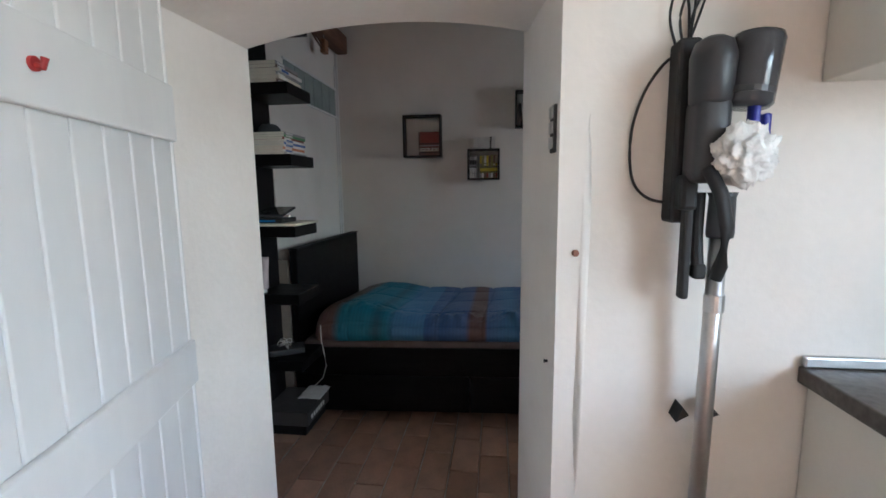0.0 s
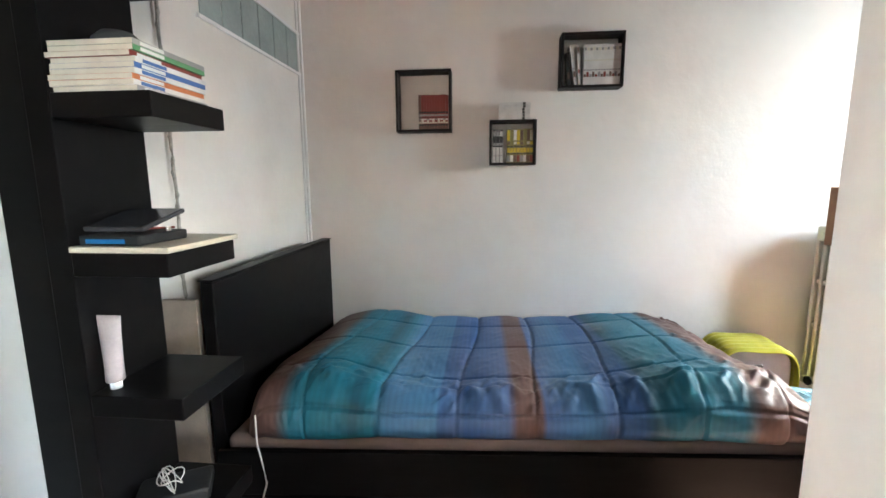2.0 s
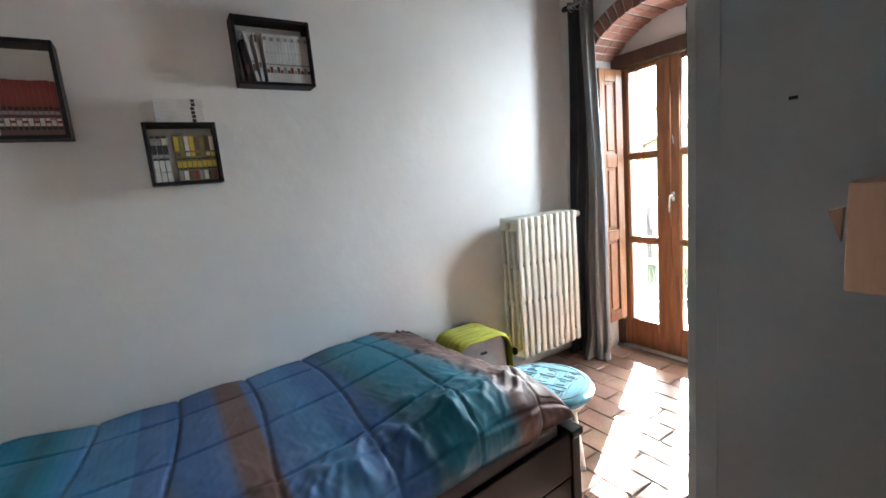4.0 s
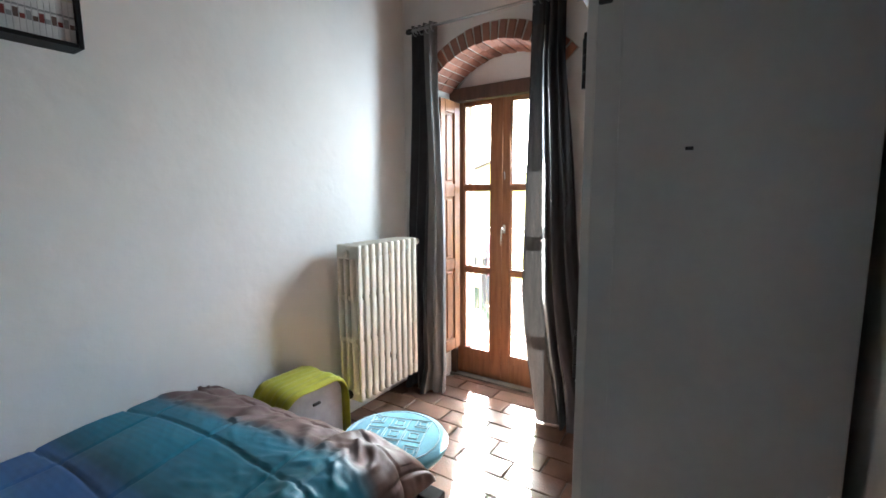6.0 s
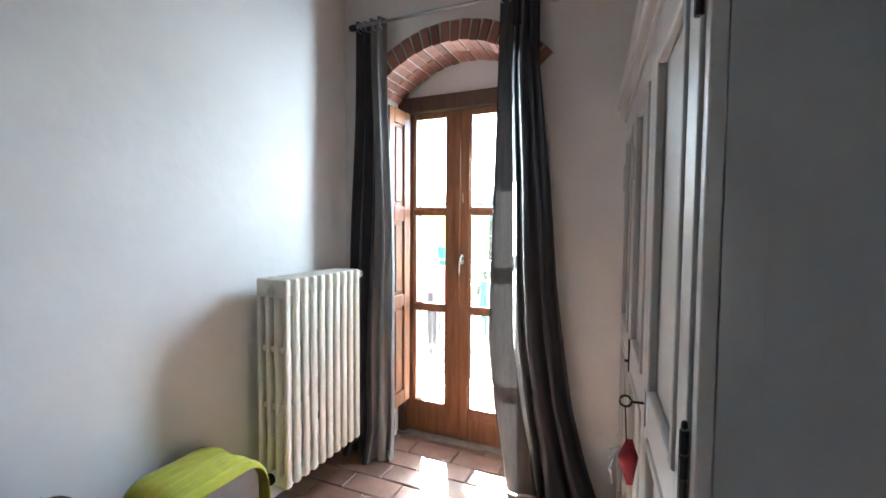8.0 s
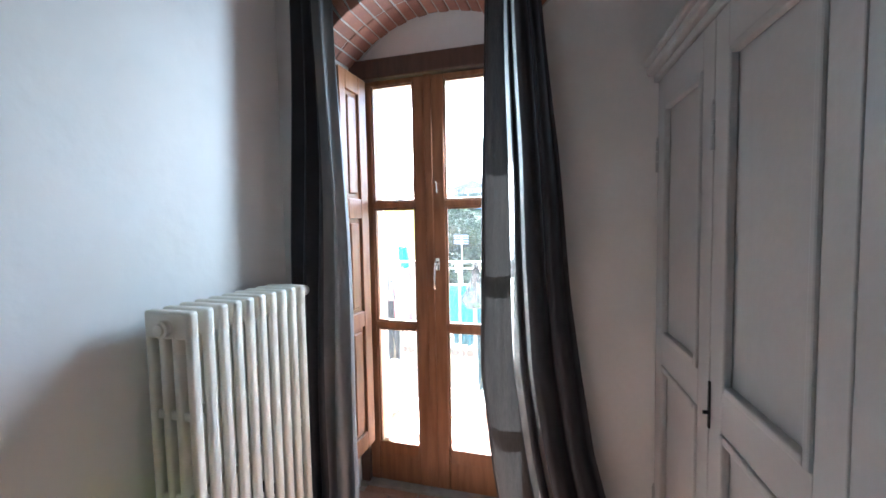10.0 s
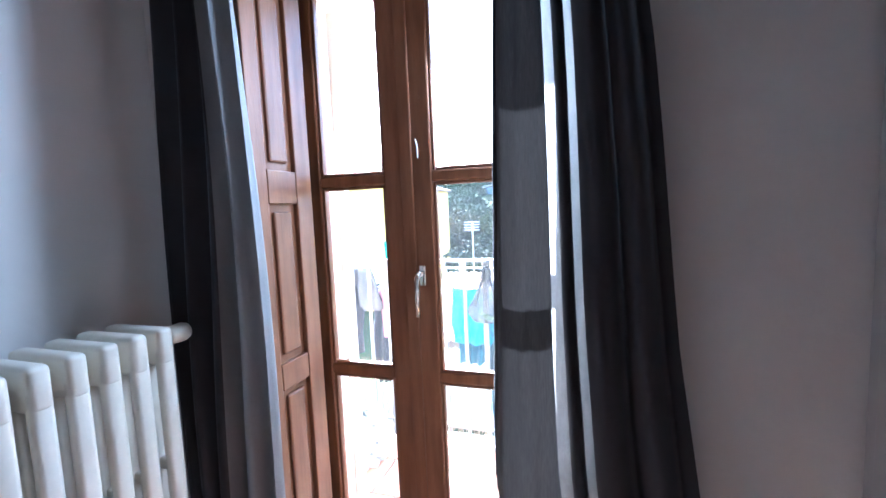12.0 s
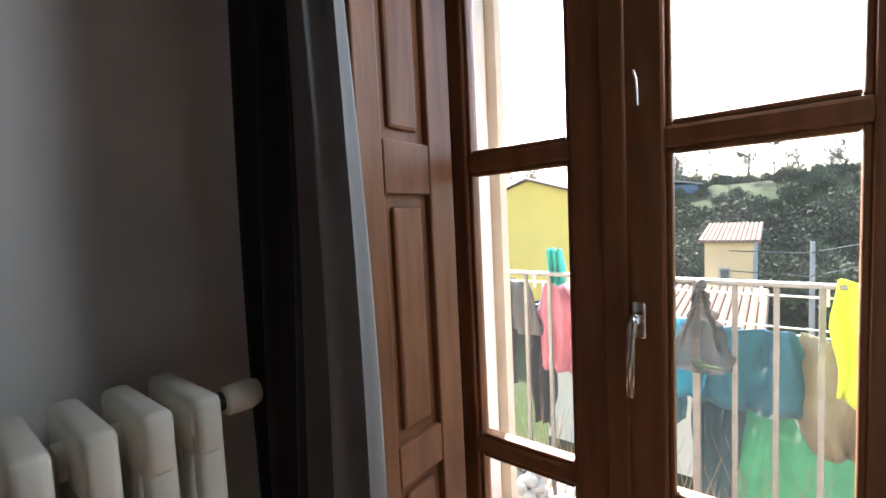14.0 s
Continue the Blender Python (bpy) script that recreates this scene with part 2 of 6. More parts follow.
def thing(name, at, label, category, group="", kind=""):
    """An Empty at a thing's base, to carry its parts."""
    ob = new(name)
    ob.empty_display_size = 0.05
    ob.matrix_basis = Matrix.Translation(at)
    return tagged(ob, label, category, group, kind)


def single(name, bm, mat, label, category, group="", smooth=False, kind=""):
    return tagged(new(name, mesh_of(name, bm, mat, smooth)), label, category, group, kind)


def structure(name, bm, mat, label, category="", smooth=False):
    return tagged(new(name, mesh_of(name, bm, mat, smooth)), label, category, "", "structure")


def arc(y0, y1, spring, rise, n=16):
    """Points of a segmental arch from y0 to y1."""
    w = y1 - y0
    r = (w * w / 4 + rise * rise) / (2 * rise)
    c = (y0 + y1) / 2
    out = []
    for i in range(n + 1):
        y = y0 + w * i / n
        out.append((y, spring + rise - r + math.sqrt(max(0, r * r - (y - c) ** 2))))
    return out

# ---- the shell of the two rooms ----
WX, EX, NY, SY, KY, TOP = -1.08, 2.76, 3.79, 1.52, 1.05, 3.12   # west, east, north, south faces of the bedroom; kitchen's face; ceiling
structure("floor_bed", block(-1.4, 3.3, -2.6, 4.1, -0.20, -0.012), MORTAR, "grey mortar bed between worn terracotta floor tiles", "floor")
structure("wall_north", block(-1.4, 3.32, NY, 4.15, -0.2, 3.3), PLASTER_ROUGH, "uneven white plaster wall behind the bed", "wall")
structure("wall_west", block(-1.4, WX, KY, NY, -0.2, 3.3), PLASTER, "white painted partition wall with a glass strip", "wall")
# south wall with the arched doorway
DL, DR = -0.572, 0.475
south = merge(prism([(-1.4, KY), (-0.583, KY), (-0.56, 1.494), (-1.4, 1.494)], "z", -0.2, 3.3), prism([(0.506, KY), (EX, KY), (EX, 1.543), (0.444, 1.548)], "z", -0.2, 3.3),
              prism(arc(DL - 0.02, DR + 0.04, 1.925, 0.07) + [(DR + 0.04, 3.3), (DL - 0.02, 3.3)], "y", KY + 0.003, 1.49))
structure("wall_south", south, PLASTER, "thick white plaster wall with an arched doorway", "wall")
# east wall with the arched french window
OY0, OY1, OSP, ORI = 2.62, 3.575, 2.17, 0.22
east = merge(block(EX, 3.32, 0.9, OY0, -0.2, 3.3), block(EX, 3.32, OY1, NY, -0.2, 3.3),
             prism(arc(OY0, OY1, OSP, ORI) + [(OY1, 3.3), (OY0, 3.3)], "x", EX, 3.32),
             block(3.04, 3.30, OY0, 2.77, -0.2, 2.17))
structure("wall_east", east, PLASTER, "white plaster outer wall with an arched window recess", "wall")
structure("lunette_panel", prism(arc(OY0 + 0.002, OY1 - 0.002, OSP - 0.03, ORI + 0.03) + [(OY1 - 0.002, 2.12), (OY0 + 0.002, 2.12)], "x", 3.06, 3.31), PLASTER, "plastered tympanum above the french window", "wall")
structure("low_beam", block(-1.06, -0.96, SY - 0.02, NY, 2.61, 2.76, 0.012), BEAM_WOOD, "dark old beam along the partition top", "beam")
structure("ceiling_bedroom", block(-1.4, 3.32, SY, 4.1, TOP, TOP + 0.12), CEILING_TILE, "clay tile ceiling above dark wooden beams", "ceiling")
for bx in (-1.0, -0.42, 0.16, 0.74, 1.32, 1.90, 2.48):
    structure("ceiling_beam", block(bx - 0.05, bx + 0.05, SY, NY, TOP - 0.20, TOP - 0.003, 0.012), BEAM_WOOD, "dark old chestnut ceiling beam", "beam")
structure("ceiling_kitchen", block(-1.4, 3.0, -2.7, KY, 2.7, 2.85), PLASTER, "white kitchen ceiling", "ceiling")
# kitchen shell, closed behind the camera; its window lies in the back wall
structure("wall_kitchen_west", block(-1.55, -1.4, -2.7, KY, -0.2, 2.9), PLASTER, "white kitchen side wall", "wall")
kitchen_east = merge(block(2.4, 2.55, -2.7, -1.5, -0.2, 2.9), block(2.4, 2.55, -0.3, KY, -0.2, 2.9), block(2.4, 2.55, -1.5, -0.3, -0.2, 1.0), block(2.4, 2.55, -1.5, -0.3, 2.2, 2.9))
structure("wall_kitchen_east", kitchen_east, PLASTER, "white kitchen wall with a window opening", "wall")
structure("wall_kitchen_south", block(-1.4, 2.4, -2.7, -2.5, -0.2, 2.9), PLASTER, "white kitchen end wall", "wall")


# ---- french window ----
def french_window():
    w = thing("window_1", (3.085, 3.165, 0), "varnished wooden french window with two closed glazed leaves", "window", kind="structure")
    fr = merge(block(3.035, 3.125, 3.527, 3.575, 0, 2.19, 0.006), block(3.035, 3.125, 2.77, 2.80, 0, 2.19, 0.006), block(3.03, 3.13, 2.765, 3.58, 2.105, 2.20, 0.008))
    part("window_frame", fr, DARK_WOOD, w, "dark brown wooden frame")
    part("window_sill", block(3.02, 3.34, 2.77, 3.575, -0.02, 0.012, 0.004), MORTAR, w, "worn stone threshold")
    for y0, g0, g1, y1 in ((2.803, 2.85, 3.087, 3.164), (3.167, 3.244, 3.471, 3.525)):
        leaf = part("leaf", merge(block(3.06, 3.112, y0, g0, 0.02, 2.10, 0.006), block(3.06, 3.112, g1, y1, 0.02, 2.10, 0.006)), DOOR_WOOD, w, "glazed wooden leaf")
        part("bottom_rail", merge(block(3.063, 3.11, g0, g1, 0.02, 0.225, 0.004), block(3.055, 3.064, g0 + 0.005, g1 - 0.005, 0.165, 0.235, 0.004)), DOOR_WOOD, leaf)
        part("top_rail", block(3.063, 3.11, g0, g1, 2.075, 2.10, 0.004), DOOR_WOOD, leaf)
        for z in (0.838, 1.458):
            part("glazing_bar", block(3.062, 3.114, g0 - 0.004, g1 + 0.004, z, z + 0.036, 0.007), DOOR_WOOD, leaf)
        for z0, z1 in ((0.225, 0.838), (0.874, 1.458), (1.494, 2.075)):
            p = part("pane", block(3.088, 3.092, g0, g1, z0, z1), PANE, leaf)
            p.visible_shadow = False
            bead = merge(block(3.067, 3.087, g0, g0 + 0.009, z0, z1, 0.003), block(3.067, 3.087, g1 - 0.009, g1, z0, z1, 0.003), block(3.067, 3.087, g0 + 0.01, g1 - 0.01, z0, z0 + 0.009, 0.003), block(3.067, 3.087, g0 + 0.01, g1 - 0.01, z1 - 0.009, z1, 0.003))
            part("glazing_bead", bead, DOOR_WOOD, leaf)
    part("cover_strip", block(3.05, 3.06, 3.145, 3.185, 0.03, 2.10, 0.004), DOOR_WOOD, w)
    # handle on the right-hand meeting stile
    h = part("window_handle", block(3.048, 3.06, 3.116, 3.139, 1.145, 1.21, 0.005, seg=3), CHROME, w, "bright nickel lever handle", True)
    part("lever", merge(tube([(3.05, 3.127, 1.185), (3.015, 3.127, 1.185)], 0.009), tube([(3.018, 3.127, 1.19), (3.010, 3.130, 1.17), (3.008, 3.131, 1.12), (3.010, 3.132, 1.06)], 0.009, 10, taper=0.75)), CHROME, h, smooth=True)
    part("latch_hook", tube([(3.05, 3.125, 1.53), (3.045, 3.125, 1.57), (3.048, 3.13, 1.585)], 0.0022, 6), STEEL, w)
    for z in (0.30, 1.19, 1.95):
        part("hinge", merge(tube([(3.03, 3.528, z - 0.04), (3.03, 3.528, z + 0.04)], 0.007), block(3.028, 3.034, 3.515, 3.54, z - 0.03, z + 0.03)), STEEL, w, "steel hinge")
    return w


def shutter():
    s = thing("shutter", (2.9, 3.50, 0.1), "varnished wooden inner shutter folded open in the recess", "shutter")
    y0, y1 = 3.478, 3.505
    for x0, x1 in ((2.765, 2.822), (2.945, 3.02)):
        part("stile", block(x0, x1, y0, y1, 0.25, 2.09, 0.004), DOOR_WOOD, s)
    for z0, z1 in ((0.25, 0.335), (0.875, 0.952), (1.41, 1.505), (2.005, 2.09)):
        part("rail", block(2.823, 2.944, y0, y1, z0, z1, 0.003), DOOR_WOOD, s)
    for z0, z1 in ((0.335, 0.875), (0.952, 1.41), (1.505, 2.005)):
        part("panel", merge(block(2.823, 2.944, y0 + 0.014, y1 - 0.006, z0, z1), block(2.845, 2.922, y0 + 0.005, y0 + 0.016, z0 + 0.022, z1 - 0.022, 0.007)), DOOR_WOOD, s)
    return s


french_window()
shutter()


def curtain(name, label, y_top, y_mid, y_low, x0, folds, amp, seed, tuck=0.0, z0=0.01, z1=2.56, turned=0):
    """A hanging curtain: rows of folds that widen downwards."""
    rnd = random.Random(seed)
    nu, nv = folds * 12, 44
    ph = [rnd.uniform(-0.5, 0.5) for _ in range(folds + 2)]
    bm = bmesh.new()
    grid = []
    for j in range(nv + 1):
        v = j / nv
        z = z1 + (z0 - z1) * v
        a, b = [y_top[k] * (1 - v) ** 2 + 2 * v * (1 - v) * y_mid[k] + y_low[k] * v * v for k in (0, 1)]
        row = []
        for i in range(nu + 1):
            u = i / nu
            k = u * folds
            p = ph[int(k)] * (1 - k % 1) + ph[int(k) + 1] * (k % 1)
            wave = math.sin(2 * math.pi * k + p * v * 2.0)
            x = x0 + amp * (0.7 + 0.5 * v) * wave + 0.010 * math.sin(5 * v + 7 * u + seed) - 0.02 * v
            y = a + (b - a) * u + 0.012 * math.sin(4 * math.pi * k + 3 * v) * v + 0.01 * math.sin(9 * v + 3 * u)
            x += tuck * max(0, 1 - u / 0.22) * min(1, v * 4)
            if v > 0.93:
                x -= (v - 0.93) * 0.9 * (0.5 + 0.5 * math.sin(11 * u + seed))
            row.append(bm.verts.new((x, y, z)))
        grid.append(row)
    for j in range(nv):
        for i in range(nu):
            f = bm.faces.new((grid[j][i], grid[j][i + 1], grid[j + 1][i + 1], grid[j + 1][i]))
            # first columns take the paler copy, coloured as lit by the window
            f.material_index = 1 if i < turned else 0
    t = thing(name, (x0, (y_top[0] + y_top[1]) / 2, z0), label, "curtain", "curtains of the french window")
    cloth = part("cloth", bm, CURTAIN, t, smooth=True)
    cloth.data.materials.append(LIT_FOLD_WEAVE)
    for i in range(folds):
        y = y_top[0] + (y_top[1] - y_top[0]) * (i + 0.5) / folds
        part("eyelet", tube([(x0 + 0.027 * math.cos(q), y + 0.004, 2.525 + 0.027 * math.sin(q)) for q in [2 * math.pi * k / 14 for k in range(14)]], 0.004, 6, True), STEEL, t, smooth=True)
    return t


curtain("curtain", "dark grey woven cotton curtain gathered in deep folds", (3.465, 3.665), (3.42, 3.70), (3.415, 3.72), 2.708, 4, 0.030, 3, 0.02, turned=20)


def pulled_curtain():
    """The wider curtain: a flat single-cloth band in a paler backlit copy, two deep valleys in a sunlit copy that let
    the sun shine through, then gathered folds.
    """
    # across the cloth: share of the width, depth behind the front, kind of layer up to the next point (0 dark, 1
    # backlit copy, 2 sunlit copy)
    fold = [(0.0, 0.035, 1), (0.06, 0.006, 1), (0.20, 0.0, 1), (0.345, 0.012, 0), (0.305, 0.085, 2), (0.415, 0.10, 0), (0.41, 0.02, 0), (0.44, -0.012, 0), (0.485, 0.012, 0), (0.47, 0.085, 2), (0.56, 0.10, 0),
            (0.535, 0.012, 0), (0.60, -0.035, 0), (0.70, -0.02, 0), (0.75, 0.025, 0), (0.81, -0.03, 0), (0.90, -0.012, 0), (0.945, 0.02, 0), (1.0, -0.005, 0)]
    left = ((2.56, 2.80), (2.2, 2.812), (1.5, 2.832), (0.8, 2.848), (0.35, 2.80), (0.0, 2.74))
    right = ((2.56, 2.60), (2.2, 2.598), (1.65, 2.54), (1.1, 2.495), (0.8, 2.455), (0.5, 2.41), (0.2, 2.335), (0.0, 2.28))

    def along(rows, z):
        for (za, ya), (zb, yb) in zip(rows, rows[1:]):
            if z >= zb:
                return yb + (ya - yb) * (z - zb) / (za - zb)
        return rows[-1][1]
    pts = []
    for k in range(len(fold) - 1):
        a, b, c, d = fold[max(k - 1, 0)], fold[k], fold[k + 1], fold[min(k + 2, len(fold) - 1)]
        for q in range(6):
            t = q / 6
            pts.append(tuple(0.5 * (2 * b[e] + (c[e] - a[e]) * t + (2 * a[e] - 5 * b[e] + 4 * c[e] - d[e]) * t * t + (3 * b[e] - a[e] - 3 * c[e] + d[e]) * t ** 3) for e in (0, 1)) + (b[2],))
    pts.append(fold[-1])
    bm = bmesh.new()
    grid = []
    for j in range(61):
        v = j / 60
        z = 2.56 - 2.552 * v
        y0, y1 = along(left, z), along(right, z)
        row = []
        for i, (u, dep, kind) in enumerate(pts):
            open_up = min(1.0, 0.25 + 0.95 * v)
            x = 2.70 + dep * (open_up if dep > 0.03 else 1.0) + 0.006 * noise.noise(Vector((u * 9, z * 2.5, 4))) + 0.004 * noise.noise(Vector((u * 24, z * 7, 1))) + (0.005 * abs(noise.noise(Vector((u * 40, z * 3.0, 6)))) if u < 0.33 and dep < 0.04 else 0.0)
            y = y0 + (y1 - y0) * u + 0.006 * noise.noise(Vector((u * 4, z * 1.7, 8)))
            if v > 0.90:
                x -= (v - 0.90) * 1.1 * (0.55 + 0.45 * math.sin(17 * u)) * max(0.2, u)
                y -= (v - 0.90) * 0.5 * u * math.sin(9 * u)
            row.append(bm.verts.new((x, y, z)))
        grid.append(row)
    for j in range(60):
        for i in range(len(pts) - 1):
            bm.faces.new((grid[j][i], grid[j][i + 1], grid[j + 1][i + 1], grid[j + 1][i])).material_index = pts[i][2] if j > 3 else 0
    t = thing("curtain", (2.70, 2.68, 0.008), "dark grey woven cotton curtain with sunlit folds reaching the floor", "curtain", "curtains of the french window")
    part("cloth", bm, [CURTAIN, BACKLIT_WEAVE, SUNLIT_WEAVE], t, smooth=True)
    part("hem", tube([(2.738 + 0.004 * noise.noise(Vector((z * 3, 0, 0))), along(left, z) + 0.001, z) for z in [2.54 - 0.05 * k for k in range(48)]], 0.004, 6), CURTAIN, t, smooth=True)
    for i in range(5):
        part("eyelet", tube([(2.69 + 0.027 * math.cos(q), 2.79 - 0.042 * i, 2.525 + 0.027 * math.sin(q)) for q in [2 * math.pi * k / 14 for k in range(14)]], 0.004, 6, True), STEEL, t, smooth=True)


pulled_curtain()
rod = thing("curtain_rod", (2.66, 3.0, 2.525), "thin steel curtain rod above the window recess", "curtain rod")
part("rod", tube([(2.69, 2.48, 2.527), (2.69, 3.66, 2.527)], 0.009), STEEL, rod, smooth=True)
for y in (2.46, 3.68):
    part("finial", lathe([(0.004, -0.03), (0.016, -0.02), (0.019, 0), (0.014, 0.02), (0.004, 0.026)], pose(2.69, y, 2.527, 90)), BLACK_IRON, rod, smooth=True)
for y in (2.54, 3.63):
    part("bracket", merge(tube([(2.69, y, 2.515), (2.757, y, 2.515)], 0.006), block(2.749, 2.758, y - 0.02, y + 0.02, 2.48, 2.55, 0.003)), STEEL, rod)


# ---- radiator ----
def radiator():
    r = thing("radiator", (2.28, 3.66, 0.17), "cream cast iron column radiator hung on the wall", "radiator")
    n, x0, pitch = 10, 2.007, 0.0587
    ys = [3.555, 3.605, 3.655, 3.705]
    for i in range(n):
        x = x0 + i * pitch
        bm = bmesh.new()
        parts = []
        for k, y in enumerate(ys):
            parts.append(block(x - 0.019, x + 0.019, y - 0.0115, y + 0.0115, 0.20, 1.10, 0.0105, seg=3))
        for z in (0.19, 0.545, 0.805, 1.085):
            hgt = 0.055 if z in (0.19, 1.085) else 0.028
            slim = 0.0 if hgt > 0.05 else 0.012
            parts.append(block(x - 0.019 + slim, x + 0.019 - slim, ys[0] - 0.013 + slim, ys[-1] + 0.013 - slim, z - (0.03 if z > 1 else 0), z + hgt, 0.012 if hgt > 0.05 else 0.005, seg=3))
        for z in (0.235, 1.09):
            parts.append(tube([(x - 0.03, ys[1] + 0.022, z), (x + 0.03, ys[1] + 0.022, z)], 0.024, 12))
        bm.free()
        part("section", merge(*parts), RADIATOR, r, smooth=True)
    for z in (0.235, 1.09):
        part("end_plug", lathe([(0.026, 0), (0.026, 0.012), (0.018, 0.014), (0.016, 0.02)], pose(x0 - 0.03, ys[1] + 0.022, z, 0, -90)), BLACK_IRON if z < 1 else RADIATOR, r)
    xe = x0 + (n - 1) * pitch + 0.03
    v = part("valve", merge(tube([(xe - 0.03, 3.60, 1.105), (xe + 0.012, 3.60, 1.105)], 0.015), tube([(xe - 0.008, 3.60, 1.105), (xe - 0.008, 3.775, 1.105)], 0.010), lathe([(0.019, -0.012), (0.021, 0), (0.019, 0.012)], pose(xe - 0.008, 3.66, 1.105, 90), 8)), BLACK_IRON, r, "dark iron valve")
    part("valve_knob", lathe([(0.016, 0), (0.022, 0.004), (0.023, 0.04), (0.019, 0.052), (0.008, 0.054), (0.007, 0.049), (0.002, 0.049)], pose(xe + 0.012, 3.595, 1.105, 0, 90)), RADIATOR, v, "cream plastic knob", True)
    for x in (x0 + 0.09, xe - 0.12):
        part("wall_bracket", block(x - 0.012, x + 0.012, 3.64, NY - 0.001, 0.30, 0.33), BLACK_IRON, r)
    return r


radiator()


# ---- wardrobe ----
def wardrobe():
    M = pose(1.22, 2.078, 0, 0, 0, 4.5)
    L, D, H = 1.535, 0.50, 1.865
    w = thing("wardrobe", (1.95, 1.88, 0), "old white three-door wooden wardrobe with panelled doors", "wardrobe")
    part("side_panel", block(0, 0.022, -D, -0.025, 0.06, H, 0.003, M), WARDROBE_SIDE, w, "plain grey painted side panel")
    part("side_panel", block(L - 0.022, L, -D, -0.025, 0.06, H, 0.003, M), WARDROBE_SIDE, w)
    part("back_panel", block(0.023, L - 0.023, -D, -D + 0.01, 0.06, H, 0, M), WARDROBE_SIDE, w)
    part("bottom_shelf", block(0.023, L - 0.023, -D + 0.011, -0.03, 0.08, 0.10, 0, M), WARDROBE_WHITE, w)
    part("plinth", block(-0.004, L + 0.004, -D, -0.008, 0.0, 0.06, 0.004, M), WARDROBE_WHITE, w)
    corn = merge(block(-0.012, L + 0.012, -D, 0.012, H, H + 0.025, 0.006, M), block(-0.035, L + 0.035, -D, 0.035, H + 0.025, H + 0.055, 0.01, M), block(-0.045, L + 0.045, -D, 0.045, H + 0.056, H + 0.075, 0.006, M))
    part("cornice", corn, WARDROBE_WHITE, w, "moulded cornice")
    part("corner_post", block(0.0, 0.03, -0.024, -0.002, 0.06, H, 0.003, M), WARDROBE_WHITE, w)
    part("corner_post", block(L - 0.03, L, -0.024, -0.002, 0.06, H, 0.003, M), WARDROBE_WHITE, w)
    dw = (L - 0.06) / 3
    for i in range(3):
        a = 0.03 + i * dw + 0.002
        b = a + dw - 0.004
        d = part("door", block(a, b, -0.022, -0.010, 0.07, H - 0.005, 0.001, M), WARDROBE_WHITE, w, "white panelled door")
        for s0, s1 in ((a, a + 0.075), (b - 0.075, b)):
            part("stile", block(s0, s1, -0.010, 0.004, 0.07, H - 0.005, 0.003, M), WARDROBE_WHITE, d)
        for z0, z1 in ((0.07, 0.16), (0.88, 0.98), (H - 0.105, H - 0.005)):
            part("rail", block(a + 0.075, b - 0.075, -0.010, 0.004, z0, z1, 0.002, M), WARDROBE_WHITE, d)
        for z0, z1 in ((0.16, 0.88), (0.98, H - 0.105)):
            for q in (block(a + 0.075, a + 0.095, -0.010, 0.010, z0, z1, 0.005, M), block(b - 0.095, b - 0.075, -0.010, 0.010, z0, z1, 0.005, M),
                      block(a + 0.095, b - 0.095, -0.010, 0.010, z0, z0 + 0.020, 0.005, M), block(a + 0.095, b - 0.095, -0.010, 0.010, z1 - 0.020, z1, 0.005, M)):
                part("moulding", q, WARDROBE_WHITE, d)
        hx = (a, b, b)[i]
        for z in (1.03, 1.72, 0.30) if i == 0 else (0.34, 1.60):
            pin = merge(*[tube([M @ Vector((hx, 0.006, z + o - 0.017)), M @ Vector((hx, 0.006, z + o + 0.017))], 0.0065, 8) for o in (-0.037, 0.0, 0.037)], lathe([(0.001, 0.055), (0.005, 0.058), (0.004, 0.066), (0.001, 0.068)], M @ pose(hx, 0.006, z), 8))
            part("hinge", pin, BLACK_IRON if i == 0 else WARDROBE_WHITE, d, "dark iron pin hinge" if i == 0 else "pin hinge painted over in white")
        if i == 1:
            part("lock_plate", merge(block(b - 0.014, b - 0.002, 0.004, 0.009, 0.86, 0.98, 0.003, M), tube([M @ Vector((b - 0.008, 0.006, 0.90)), M @ Vector((b - 0.008, 0.02, 0.90))], 0.005, 8)), BLACK_IRON, d, "narrow dark lock plate")
        if i == 0:
            k = part("lock_plate", block(b - 0.03, b - 0.008, 0.004, 0.008, 0.885, 0.975, 0.002, M), STEEL, d, "steel lock plate")
            ring = [M @ (Vector((b - 0.018, 0.05, 0.94)) + Vector((0, 0.014 * math.cos(q), 0.014 * math.sin(q)))) for q in [2 * math.pi * j / 14 for j in range(14)]]
            part("key", merge(tube([M @ Vector((b - 0.018, 0.006, 0.94)), M @ Vector((b - 0.018, 0.038, 0.94))], 0.0035, 8), tube(ring, 0.003, 6, True)), BLACK_IRON, k, "dark iron key")
    part("nail_hook", block(-0.006, 0.0, -0.218, -0.203, 1.514, 1.521, 0.001, M), BLACK_IRON, w)
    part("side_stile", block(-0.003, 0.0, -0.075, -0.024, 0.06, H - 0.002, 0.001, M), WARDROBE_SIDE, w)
    return w


wardrobe()


